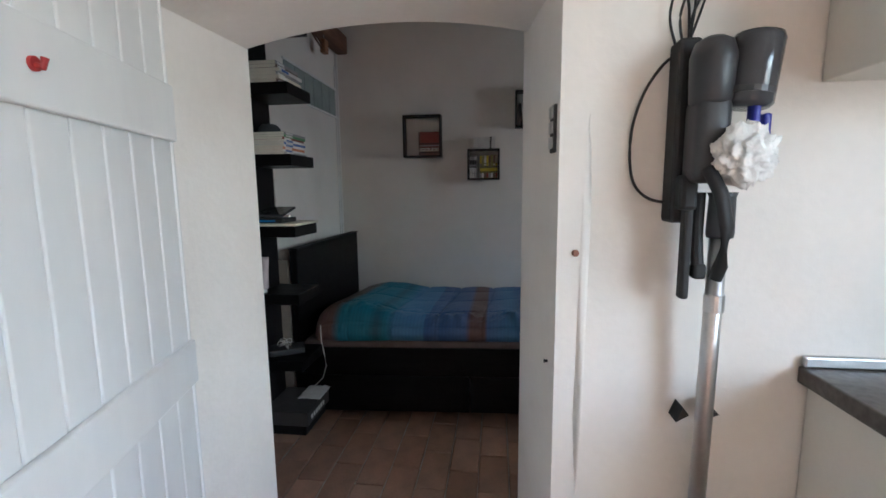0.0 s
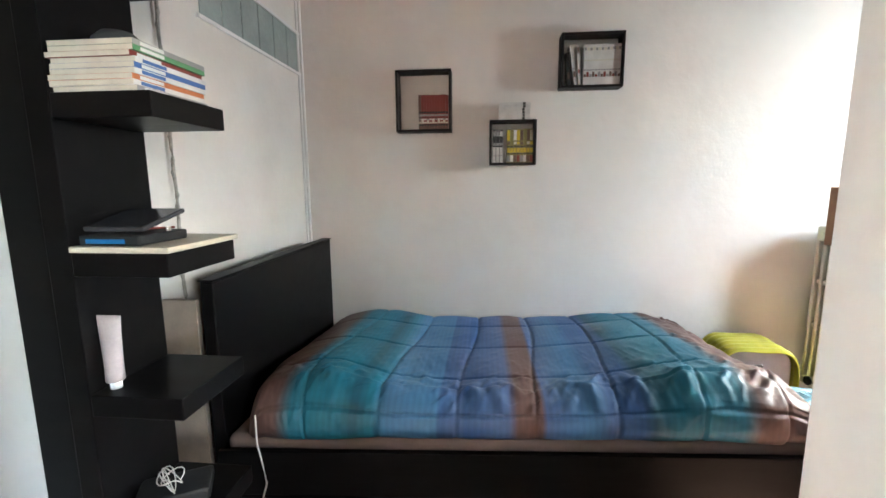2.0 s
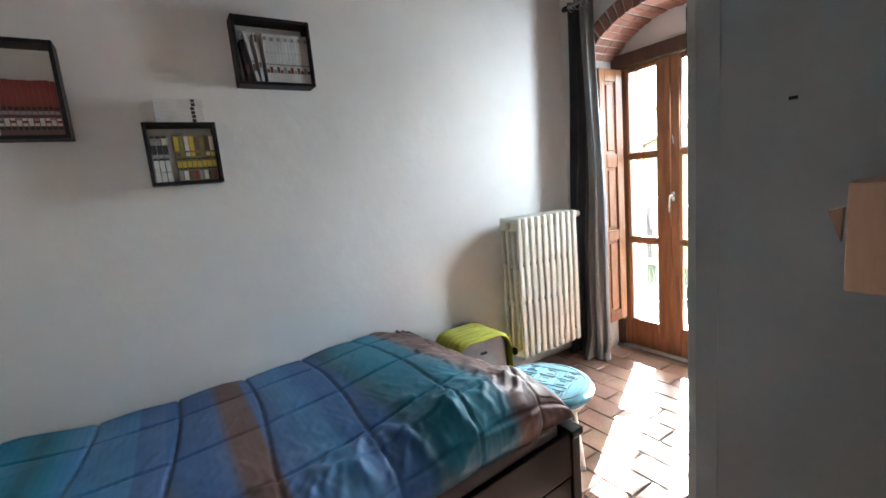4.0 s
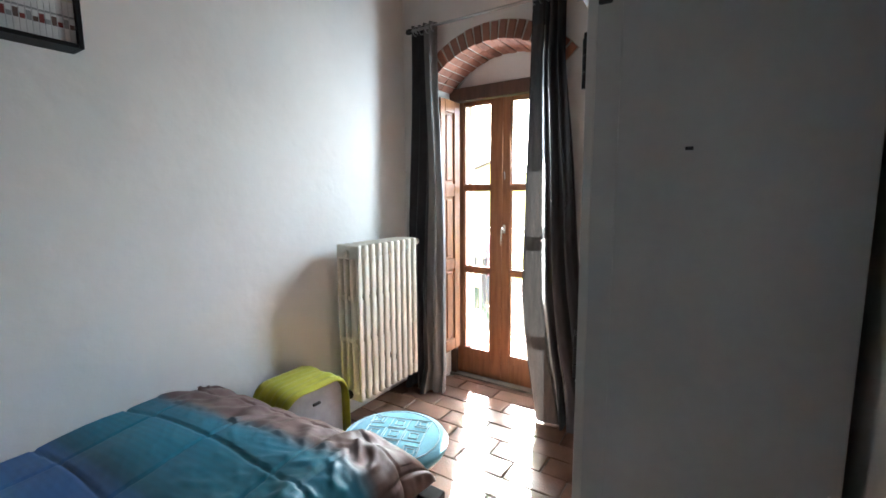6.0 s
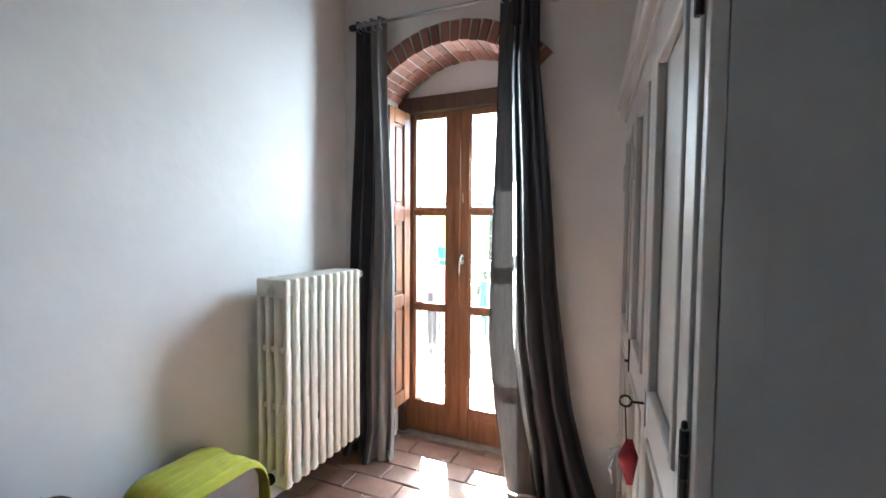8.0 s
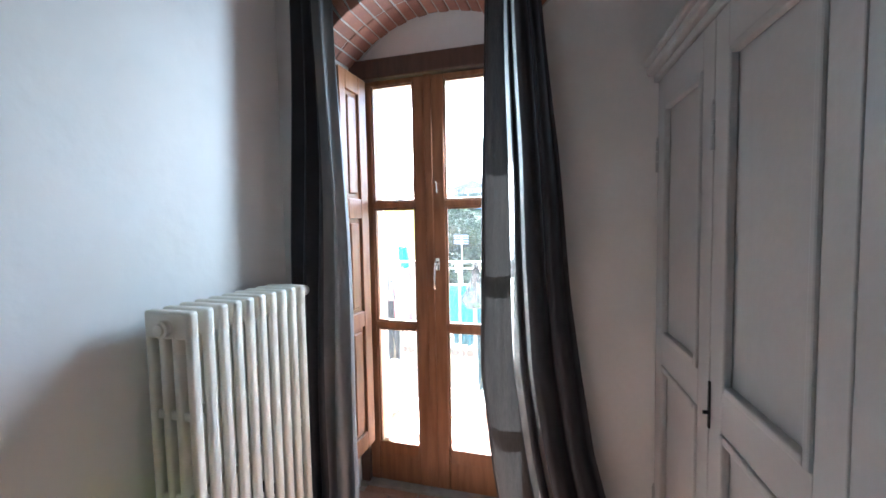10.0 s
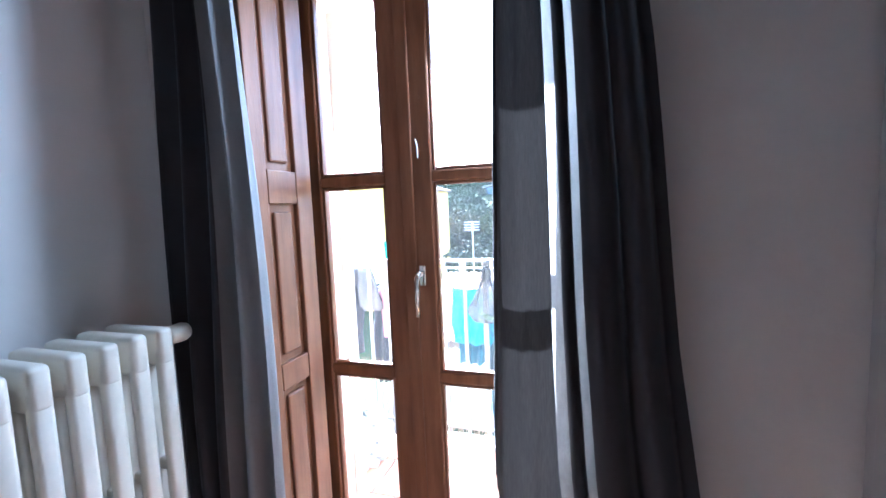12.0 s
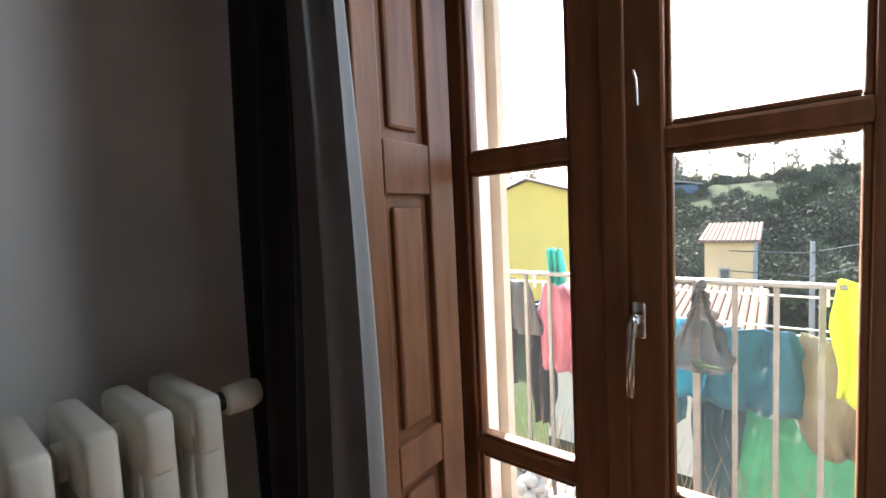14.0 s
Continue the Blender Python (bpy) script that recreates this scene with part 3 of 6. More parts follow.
# ---- bed ----
def duvet_material():
    m = material("striped_satin_duvet", (0.1, 0.2, 0.4), 0.52, vary=0.06, scale=7, fine=220, bump=0.10)
    nt = m.node_tree
    n, l = nt.nodes, nt.links
    b = n["Principled BSDF"]
    tc = n.new("ShaderNodeTexCoord")
    sep = n.new("ShaderNodeSeparateXYZ")
    l.new(tc.outputs["Object"], sep.inputs["Vector"])
    mr = n.new("ShaderNodeMapRange")
    mr.inputs["From Min"].default_value, mr.inputs["From Max"].default_value = -0.90, 1.36
    l.new(sep.outputs["X"], mr.inputs["Value"])
    ramp = n.new("ShaderNodeValToRGB")
    brown, teal, deep, sky_b, blue, peri = (0.125, 0.068, 0.058), (0.006, 0.150, 0.235), (0.005, 0.075, 0.125), (0.055, 0.185, 0.37), (0.028, 0.095, 0.25), (0.062, 0.125, 0.29)
    stops = ((0.0, brown), (0.10, brown), (0.125, teal), (0.20, teal), (0.225, deep), (0.25, teal), (0.275, sky_b), (0.355, sky_b), (0.36, blue), (0.395, peri), (0.40, blue), (0.47, peri),
             (0.485, brown), (0.525, brown), (0.53, peri), (0.60, sky_b), (0.63, blue), (0.68, blue), (0.70, deep), (0.74, teal), (0.83, teal), (0.86, brown), (1.0, brown))
    cr = ramp.color_ramp
    while len(cr.elements) < len(stops):
        cr.elements.new(0.5)
    for e, (p, c) in zip(cr.elements, stops):
        e.position, e.color = p, (*c, 1)
    l.new(mr.outputs["Result"], ramp.inputs["Fac"])
    wave = n.new("ShaderNodeTexWave")
    wave.inputs["Scale"].default_value, wave.inputs["Distortion"].default_value = 14.0, 0.2
    l.new(tc.outputs["Object"], wave.inputs["Vector"])
    mix = n.new("ShaderNodeMix")
    mix.data_type, mix.blend_type = "RGBA", "MULTIPLY"
    mix.inputs["Factor"].default_value = 0.10
    l.new(ramp.outputs["Color"], mix.inputs["A"])
    l.new(wave.outputs["Color"], mix.inputs["B"])
    l.new(mix.outputs["Result"], b.inputs["Base Color"])
    return m


DUVET = duvet_material()
MATTRESS = material("brown_sheet_cotton", (0.15, 0.11, 0.10), 0.85, vary=0.1, scale=8, fine=300, bump=0.1)


SPLAY = Matrix(((1, 0, 0, 0), (0.062, 1, 0, 0.0558), (0, 0, 1, 0), (0, 0, 0, 1)))   # the bed stands askew: its foot lies nearer the wall


def bed():
    b = thing("bed", (0.2, 3.05, 0), "black-brown wooden bed frame with a tall headboard", "bed")
    part("headboard", block(-0.935, -0.885, 2.455, 3.64, 0.0, 1.055, 0.006), BLACK_BROWN, b, "tall black-brown headboard")
    part("headboard_cap", block(-0.94, -0.88, 2.45, 3.645, 1.056, 1.064, 0.003), BLACK_BROWN, b)
    for name, dims, bev in (("side_rail", (-0.884, 1.262, 2.395, 2.42, 0.27, 0.445), 0.004), ("side_rail", (-0.884, 1.262, 3.61, 3.635, 0.06, 0.445), 0.004),
                            ("drawer_front", (-0.87, 0.19, 2.398, 2.417, 0.03, 0.262), 0.004), ("drawer_front", (0.198, 1.255, 2.398, 2.417, 0.03, 0.262), 0.004),
                            ("footboard", (1.265, 1.305, 2.44, 3.64, 0.0, 0.375), 0.004), ("corner_post", (1.262, 1.31, 2.39, 2.436, 0.0, 0.424), 0.004),
                            ("footboard_cap", (1.255, 1.32, 2.38, 3.645, 0.425, 0.455), 0.004), ("footboard_strip", (1.27, 1.30, 2.44, 3.635, 0.376, 0.424), 0.0), ("slat_base", (-0.88, 1.26, 2.425, 3.605, 0.24, 0.27), 0.0)):
        part(name, block(*dims, bev, SPLAY), BLACK_BROWN, b)
    return b


bed()
single("mattress", block(-0.87, 1.245, 2.427, 3.60, 0.271, 0.485, 0.03, SPLAY, seg=3), MATTRESS, "mattress in a brown sheet on the bed frame", "mattress", smooth=True)


def duvet():
    nx, ny = 300, 190
    bm = bmesh.new()
    rows = []
    for i in range(nx + 1):
        u = i / nx
        x = -0.878 + u * 2.19
        row = []
        for j in range(ny + 1):
            v = j / ny
            bump_h = 0.080 * math.exp(-((x + 0.58) / 0.25) ** 2) + 0.075 * math.exp(-((x - 0.98) / 0.34) ** 2)
            if v < 0.26:
                a = -0.55 + (v / 0.26) * (math.pi / 2 + 0.55)
                y = 2.555 - 0.140 * math.cos(a)
                z = 0.535 + (0.075 + bump_h) * math.sin(a) if a > 0 else 0.535 + 0.10 * math.sin(a)
            else:
                k = (v - 0.26) / 0.74
                y = 2.555 + k * 1.13
                z = 0.61 + bump_h * (1 - 0.25 * k) - 0.080 * k + 0.010 * math.sin(3 * x + 2 * y)
            z -= 0.016 * min(1, max(0, (x - 0.9) / 0.3))
            face = Vector((0, -1, 0.3)) if v < 0.16 else Vector((0, 0, 1))
            sx = x - 0.30 + 0.035 * math.sin(3.1 * y + x)
            qx = abs((sx / 0.29) % 1 - 0.5) * 2
            ss = v * 5.2 if v < 0.26 else 1.35 + (v - 0.26) * 3.9
            qy = abs((ss + 0.5 - 1.17) % 1 - 0.5) * 2 if v > 0.12 else 0
            seam = 1 - (1 - max(0, qx - 0.945) / 0.055) * (1 - max(0, qy - 0.955) / 0.045)
            puff = 0.009 * (1 - qx ** 2) * (1 - 0.7 * qy ** 2) - 0.011 * min(1, seam)
            crease = noise.noise(Vector((x * 17 + 5 * y, y * 9 - z * 14, 7.7)))
            near = max(0, 1 - abs(v - 0.23) / 0.2)
            puff += (0.020 + 0.016 * min(1, max(0, x + 0.2))) * max(0, crease) * near + 0.010 * noise.noise(Vector((x * 4, y * 4, z * 4)))
            puff += 0.013 * max(0, noise.noise(Vector((x * 30 - 16 * y, y * 17, z * 24)))) * (0.25 + near)
            puff += 0.008 * max(0, 1 - qy * 0.8) * abs(noise.noise(Vector((x * 38 + 9 * y, y * 8, 3.1)))) * max(0, 1 - abs(v - 0.30) / 0.3)
            e0, e1 = min(1, u / 0.05), min(1, (1 - u) / 0.09)
            f = (0.25 + 0.75 * math.sqrt(1 - (1 - e0) ** 2)) * (0.1 + 0.9 * math.sqrt(max(0, 1 - (1 - e1) ** 2)))
            if u > 0.86:
                puff += 0.022 * noise.noise(Vector((x * 12, y * 15, 2)))
            p = Vector((x, y, 0.475 + (z - 0.475) * f if z > 0.475 else z)) + face * puff * f
            front = max(0, 1 - v / 0.42)
            p.x += 0.14 * front * max(0, 1 - u / 0.16)
            p.y -= 0.02 * max(0, 1 - v / 0.3) * math.exp(-((x + 0.62) / 0.2) ** 2)
            p.x += 0.03 * noise.noise(Vector((y * 7, 1, 0))) * (1 - e1)
            p.y = min(p.y + 0.062 * (p.x + 0.9), 3.778)
            p.z = max(p.z, 0.449)
            row.append(bm.verts.new(p))
        rows.append(row)
    for i in range(nx):
        for j in range(ny):
            bm.faces.new((rows[i][j], rows[i + 1][j], rows[i + 1][j + 1], rows[i][j + 1]))
    ob = single("duvet", bm, DUVET, "puffy blue, teal and brown striped quilt spread over the bed", "duvet", smooth=True)
    sol = ob.modifiers.new("thickness", "SOLIDIFY")
    sol.thickness, sol.offset = 0.012, -1
    return ob


duvet()


# ---- shelf tower ----
def shelf_tower():
    s = thing("shelf_tower", (-0.95, 2.05, 0), "tall black-brown wall shelf with seven open shelves", "shelf")
    part("back_panel", block(-0.925, -0.865, 1.93, 2.19, 0.10, 2.27, 0.003), BLACK_BROWN, s)
    part("wall_batten", block(WX + 0.001, -0.926, 1.98, 2.14, 0.3, 2.1), BLACK_BROWN, s)
    for z in SHELVES:
        part("shelf", block(-0.864, -0.63, 1.93, 2.19, z, z + 0.055, 0.003), BLACK_BROWN, s)
    return s


SHELVES = (0.145, 0.495, 0.845, 1.19, 1.54, 1.875, 2.21)
shelf_tower()


# ---- cube shelves on the wall ----
def cube_shelf(x0, x1, z0, z1, label):
    y0 = 3.69
    c = thing("cube_shelf", ((x0 + x1) / 2, NY, z0), label, "wall shelf", "cube shelves above the bed")
    t = 0.014
    part("side", block(x0, x0 + t, y0, NY - 0.001, z0, z1, 0.0015), BOX_DARK, c)
    part("side", block(x1 - t, x1, y0, NY - 0.001, z0, z1, 0.0015), BOX_DARK, c)
    part("bottom", block(x0 + t, x1 - t, y0 + 0.001, NY - 0.001, z0, z0 + t, 0.0015), BOX_DARK, c)
    part("top", block(x0 + t, x1 - t, y0 + 0.001, NY - 0.001, z1 - t, z1, 0.0015), BOX_DARK, c)
    return c


cube_shelf(-0.461, -0.128, 1.705, 2.062, "dark brown open cube shelf holding red and dark books")
cube_shelf(0.10, 0.375, 1.503, 1.765, "small dark brown cube shelf full of yellow-spined books")
cube_shelf(0.503, 0.853, 1.935, 2.235, "dark brown cube shelf holding white paperback books")


# ---- kitchen side of the doorway ----
DARK_PLASTIC = material("dark_grey_plastic", (0.035, 0.035, 0.038), 0.42, vary=0.06, scale=12, bump=0.04)
BLACK_RUBBER = material("black_rubber", (0.012, 0.012, 0.013), 0.6, vary=0.1, scale=12, bump=0.06)
WHITE_FLEECE = material("white_fleece", (0.78, 0.77, 0.75), 0.95, vary=0.06, scale=30, fine=200, bump=0.6)
SMOKED = material("smoked_clear_plastic", (0.05, 0.05, 0.055), 0.15, vary=0.05, scale=10, bump=0.0)
BLUE_PLASTIC = material("deep_blue_plastic", (0.02, 0.03, 0.30), 0.4, vary=0.05, scale=10, bump=0.02)
WORKTOP = material("dark_speckled_worktop", (0.12, 0.10, 0.085), 0.5, vary=0.2, scale=60, fine=240, bump=0.1)
CREAM_FRONT = material("cream_cabinet_foil", (0.66, 0.64, 0.58), 0.5, vary=0.03, scale=3, bump=0.03)


def plank_door():
    m = pose(-0.567, 1.04, 0, 0, 0, -75.0)
    d = thing("door_1", (-0.567, 1.04, 0), "white painted plank door standing open", "door", kind="structure")
    n, w = 8, 0.098
    for i in range(n):
        part("plank", block(0.012 + i * w, 0.012 + (i + 1) * w - 0.004, 0.0, 0.028, 0.02, 1.93, 0.004, m), WHITE_PAINT, d)
    for z0, z1 in ((0.06, 0.17), (0.86, 0.988), (1.551, 1.70)):
        part("batten", block(0.008, 0.012 + n * w, 0.0285, 0.046, z0, z1, 0.005, m), WHITE_PAINT, d)
    part("edge_strip", block(0.0, 0.011, -0.002, 0.032, 0.02, 1.93, 0.003, m), WHITE_PAINT, d)
    part("hook", merge(tube([m @ Vector((0.50, 0.03, 1.62)), m @ Vector((0.50, 0.062, 1.615)), m @ Vector((0.50, 0.066, 1.63))], 0.006, 8), lathe([(0.012, 0), (0.012, 0.006)], m @ pose(0.50, 0.046, 1.62, -90))), material("red_enamel", (0.35, 0.03, 0.03), 0.4, vary=0.05), d, "small red hook")
    return d


plank_door()


def vacuum():
    v = thing("cordless_vacuum", (0.83, 1.0, 0.2), "dark grey cordless stick vacuum hanging in its wall dock", "vacuum cleaner")
    part("dock", merge(block(0.752, 0.80, 0.985, 1.049, 1.33, 1.74, 0.008), block(0.757, 0.795, 0.945, 0.99, 1.36, 1.44, 0.01)), BLACK_RUBBER, v, "black wall dock")
    part("motor_body", merge(block(0.765, 0.835, 0.90, 0.985, 1.42, 1.60, 0.02, seg=3), lathe([(0.03, 0), (0.042, 0.01), (0.045, 0.10), (0.036, 0.13), (0.02, 0.14)], pose(0.80, 0.935, 1.58))), DARK_PLASTIC, v, smooth=True)
    part("dust_bin", lathe([(0.040, 0.0), (0.047, 0.008), (0.047, 0.135), (0.043, 0.145), (0.03, 0.15)], pose(0.868, 0.93, 1.575, 0, 6)), SMOKED, v, "smoked dust bin", True)
    part("bin_ring", lathe([(0.049, 0.0), (0.049, 0.012)], pose(0.868, 0.93, 1.60, 0, 6)), DARK_PLASTIC, v)
    part("handle", tube([(0.79, 0.90, 1.45), (0.805, 0.875, 1.40), (0.82, 0.87, 1.33), (0.815, 0.875, 1.25), (0.81, 0.885, 1.22)], 0.014, 10), BLACK_RUBBER, v, smooth=True)
    part("trigger_collar", lathe([(0.026, 0), (0.028, 0.01), (0.026, 0.09), (0.03, 0.1)], pose(0.845, 0.95, 1.30)), DARK_PLASTIC, v, smooth=True)
    part("wand", tube([(0.846, 0.955, 1.31), (0.848, 0.965, 1.0), (0.858, 1.0, 0.24)], 0.0195, 16), STEEL, v, "brushed aluminium tube", True)
    part("wand_sleeve", tube([(0.846, 0.956, 1.17), (0.847, 0.957, 1.13)], 0.0215, 16), STEEL, v)
    part("floor_head", merge(block(0.77, 0.94, 0.93, 1.04, 0.20, 0.25, 0.015), tube([(0.78, 0.95, 0.215), (0.93, 0.95, 0.215)], 0.022)), DARK_PLASTIC, v)
    part("crevice_tool", block(0.772, 0.792, 0.955, 0.985, 1.155, 1.42, 0.007, pose(0, 0, 0)), BLACK_RUBBER, v)
    part("brush_tool", merge(tube([(0.806, 0.97, 1.40), (0.803, 0.965, 1.30), (0.808, 0.96, 1.22)], 0.013), block(0.795, 0.822, 0.945, 0.975, 1.205, 1.24, 0.006)), BLACK_RUBBER, v)
    part("filter_cap", merge(block(0.868, 0.884, 0.90, 0.93, 1.52, 1.60, 0.006), block(0.89, 0.905, 0.9, 0.93, 1.48, 1.56, 0.005)), BLUE_PLASTIC, v, "deep blue cap")
    part("wall_clip", prism([(0.80, 0.83), (0.83, 0.85), (0.815, 0.87)], "y", 1.0, 1.049), BLACK_RUBBER, v)
    part("wall_clip", prism([(0.865, 0.84), (0.90, 0.855), (0.872, 0.885)], "y", 1.0, 1.049), BLACK_RUBBER, v)
    return v


vacuum()
bm = bmesh.new()
rnd = random.Random(4)
bmesh.ops.create_icosphere(bm, subdivisions=5, radius=1.0)
for vtx in bm.verts:
    d = vtx.co.copy()
    tuft = 1.0 + 0.35 * noise.noise(d * 3.0) + 0.30 * abs(noise.noise(d * 8.0)) + 0.10 * noise.noise(d * 19.0)
    vtx.co = Vector((0.85, 0.885, 1.475)) + Vector((d.x * 0.05, d.y * 0.03, d.z * 0.055)) * tuft
single("duster_head", bm, WHITE_FLEECE, "fluffy white duster head hung over the vacuum", "duster", smooth=True)
def eased(pts, n=8):
    """Points on a smooth curve through the given ones."""
    p = [Vector(q) for q in pts]
    p = [p[0]] + p + [p[-1]]
    out = []
    for a, b, c, d in zip(p, p[1:], p[2:], p[3:]):
        for k in range(n):
            t = k / n
            out.append(0.5 * (2 * b + (c - a) * t + (2 * a - 5 * b + 4 * c - d) * t * t + (3 * b - a - 3 * c + d) * t ** 3))
    return out + [p[-1]]


single("charger_cable", tube(eased([(0.775, 1.035, 1.72), (0.74, 1.04, 1.70), (0.70, 1.04, 1.64), (0.675, 1.04, 1.56), (0.672, 1.04, 1.48), (0.685, 1.04, 1.42), (0.72, 1.035, 1.385), (0.77, 1.02, 1.375)]), 0.0035, 8), BLACK_RUBBER, "thin black charging cable looping on the wall", "cable", smooth=True)
single("cable_tangle", merge(*[tube(eased([(0.775 + dx, 1.03, 1.73), (0.765 + 1.5 * dx, 1.03, 1.80), (0.79 + 2 * dx, 1.035, 1.87), (0.80 + dx, 1.04, 1.83), (0.79, 1.04, 1.74)]), 0.003, 6) for dx in (-0.015, 0.0, 0.018)]), BLACK_RUBBER, "black cable loops tied above the dock", "cable", smooth=True)
# plaster-covered pipe run and nail beside the doorway
single("wall_conduit", tube([(0.575, 1.058, 0.0), (0.57, 1.057, 0.8), (0.577, 1.058, 1.4), (0.572, 1.057, 2.2), (0.575, 1.058, 2.69)], 0.014, 10), PLASTER, "painted conduit ridge running up the wall", "conduit", smooth=True)
single("wall_plug", lathe([(0.009, 0), (0.009, 0.006), (0.005, 0.012)], pose(0.552, 1.05, 1.249, 90)), BRICK, "rusty brown wall plug in the plaster", "wall plug")
sw = thing("light_switch", (0.47, 1.10, 1.55), "black triple light switch on the doorway jamb", "switch")
ms = pose(0.4985, 1.10, 1.56, 0, 0, 7.3)
part("plate", block(-0.006, 0.004, -0.022, 0.022, -0.055, 0.065, 0.003, ms), BLACK_RUBBER, sw)
for z in (-0.045, -0.007, 0.031):
    part("rocker", block(-0.011, -0.006, -0.016, 0.016, z, z + 0.03, 0.002, ms), STEEL, sw)
for z0 in (1.0,):
    single("wall_nail", lathe([(0.004, 0), (0.004, 0.01), (0.007, 0.012)], pose(0.499, 1.12, 0.93, 0, -90)), BLACK_IRON, "small nail in the jamb", "nail")

unit = thing("kitchen_base_unit", (1.5, 0.75, 0), "cream kitchen base unit under a dark worktop", "cabinet")
part("body", block(1.12, 2.0, 0.47, 1.045, 0.10, 0.928, 0.003), CREAM_FRONT, unit)
part("door", block(1.125, 1.555, 0.448, 0.468, 0.11, 0.92, 0.003), CREAM_FRONT, unit)
part("door", block(1.56, 1.995, 0.448, 0.468, 0.11, 0.92, 0.003), CREAM_FRONT, unit)
part("plinth", block(1.14, 2.0, 0.52, 1.04, 0.0, 0.10), DARK_PLASTIC, unit)
single("worktop", block(1.095, 2.05, 0.43, 1.046, 0.93, 0.972, 0.004), WORKTOP, "dark speckled kitchen worktop", "worktop")
single("splash_strip", block(1.10, 2.05, 1.028, 1.046, 0.973, 1.0, 0.004), STEEL, "grey metal strip where worktop meets wall", "trim strip")
wall_unit = thing("kitchen_wall_unit", (1.5, 0.9, 1.64), "cream kitchen cabinet hung on the wall", "cabinet")
part("body", block(1.083, 2.0, 0.74, 1.046, 1.645, 2.35, 0.003), CREAM_FRONT, wall_unit)
part("door", block(1.087, 1.54, 0.72, 0.738, 1.65, 2.345, 0.003), CREAM_FRONT, wall_unit)
part("door", block(1.545, 1.998, 0.72, 0.738, 1.65, 2.345, 0.003), CREAM_FRONT, wall_unit)
part("light_rail", block(1.09, 1.99, 0.75, 0.77, 1.62, 1.644, 0.002), WHITE_PAINT, wall_unit)


# ---- small things of the bedroom ----
def plain(name, colour, rough=0.6, **kw):
    return material(name, colour, rough, vary=0.08, scale=18, fine=160, bump=0.05, **kw)


PAPER = plain("yellowed_paper", (0.62, 0.58, 0.50), 0.9)
COVERS = {k: plain(k + "_cover", c, 0.45) for k, c in dict(white=(0.72, 0.70, 0.68), red=(0.23, 0.035, 0.025), black=(0.02, 0.018, 0.018), yellow=(0.62, 0.45, 0.03), olive=(0.22, 0.19, 0.06), grey=(0.30, 0.29, 0.29), brown=(0.14, 0.08, 0.06),
                                                          blue=(0.05, 0.13, 0.36), orange=(0.55, 0.16, 0.05), green=(0.10, 0.28, 0.12), cream=(0.66, 0.61, 0.50)).items()}
LIGHT_BLUE = plain("light_blue_plush", (0.17, 0.45, 0.58), 0.95, sheen=0.4)
PALE_LINE = plain("pale_blue_print", (0.55, 0.74, 0.80), 0.9)
YELLOW_CLOTH = plain("acid_yellow_cloth", (0.46, 0.43, 0.015), 0.85, sheen=0.2)
GREY_BOARD = plain("grey_board", (0.38, 0.39, 0.41), 0.6)
RED_FELT = plain("red_felt", (0.38, 0.035, 0.045), 0.95)
PLY = material("warm_plywood", (0.36, 0.19, 0.11), 0.55, vary=0.12, scale=5, fine=60, bump=0.08, stretch=(6, 6, 1))
WHITE_CABLE = plain("white_cable_jacket", (0.70, 0.68, 0.64), 0.5)
ROPE = material("twisted_cotton_cord", (0.50, 0.47, 0.42), 0.9, vary=0.2, scale=80, fine=300, bump=0.6)


def standing_book(x0, x1, y0, y1, z0, z1, cover, band=None, lean=0.0, group="books on the cube shelves"):
    """A book seen by its spine, which faces -y."""
    m = pose((x0 + x1) / 2, 0, z0, 0, lean, 0) @ pose(-(x0 + x1) / 2, 0, -z0)
    b = thing("book", ((x0 + x1) / 2, (y0 + y1) / 2, z0), {"white": "white paperback comic standing on a cube shelf", "red": "dark red paperback book standing on a cube shelf", "black": "black and white spined book standing on a cube shelf", "olive": "olive spined comic with a yellow band on a cube shelf"}.get(cover, "paperback book standing on a shelf"), "book", group)
    t = 0.0012
    part("cover", merge(block(x0, x0 + t, y0, y1, z0, z1, 0, m), block(x1 - t, x1, y0, y1, z0, z1, 0, m), block(x0 + t, x1 - t, y0, y0 + t, z0, z1, 0, m)), COVERS[cover], b)
    part("paper_block", block(x0 + t, x1 - t, y0 + t, y1 - 0.003, z0 + 0.002, z1 - 0.003, 0, m), PAPER, b)
    for f0, f1, col in band or ():
        part("spine_print", block(x0 + 0.001, x1 - 0.001, y0 - 0.0006, y0, z0 + (z1 - z0) * f0, z0 + (z1 - z0) * f1, 0, m), COVERS[col], b)
    return b


rnd = random.Random(11)
yb = 3.705
# shelf with red books
for i in range(11):
    x = -0.325 + i * 0.0163
    standing_book(x, x + 0.0156, yb, yb + 0.07, 1.7195, 1.7195 + 0.198 + rnd.uniform(-0.002, 0.003), "red" if i else "brown", ((0.0, 0.10, "brown"), (0.10, 0.16, "black"), (0.17, 0.22 + 0.05 * (i % 2), "cream"), (0.27, 0.31, "white" if i % 3 else "grey"), (0.34, 0.36, "black"), (0.38, 0.44, "grey"), (0.46, 0.52, "black")))
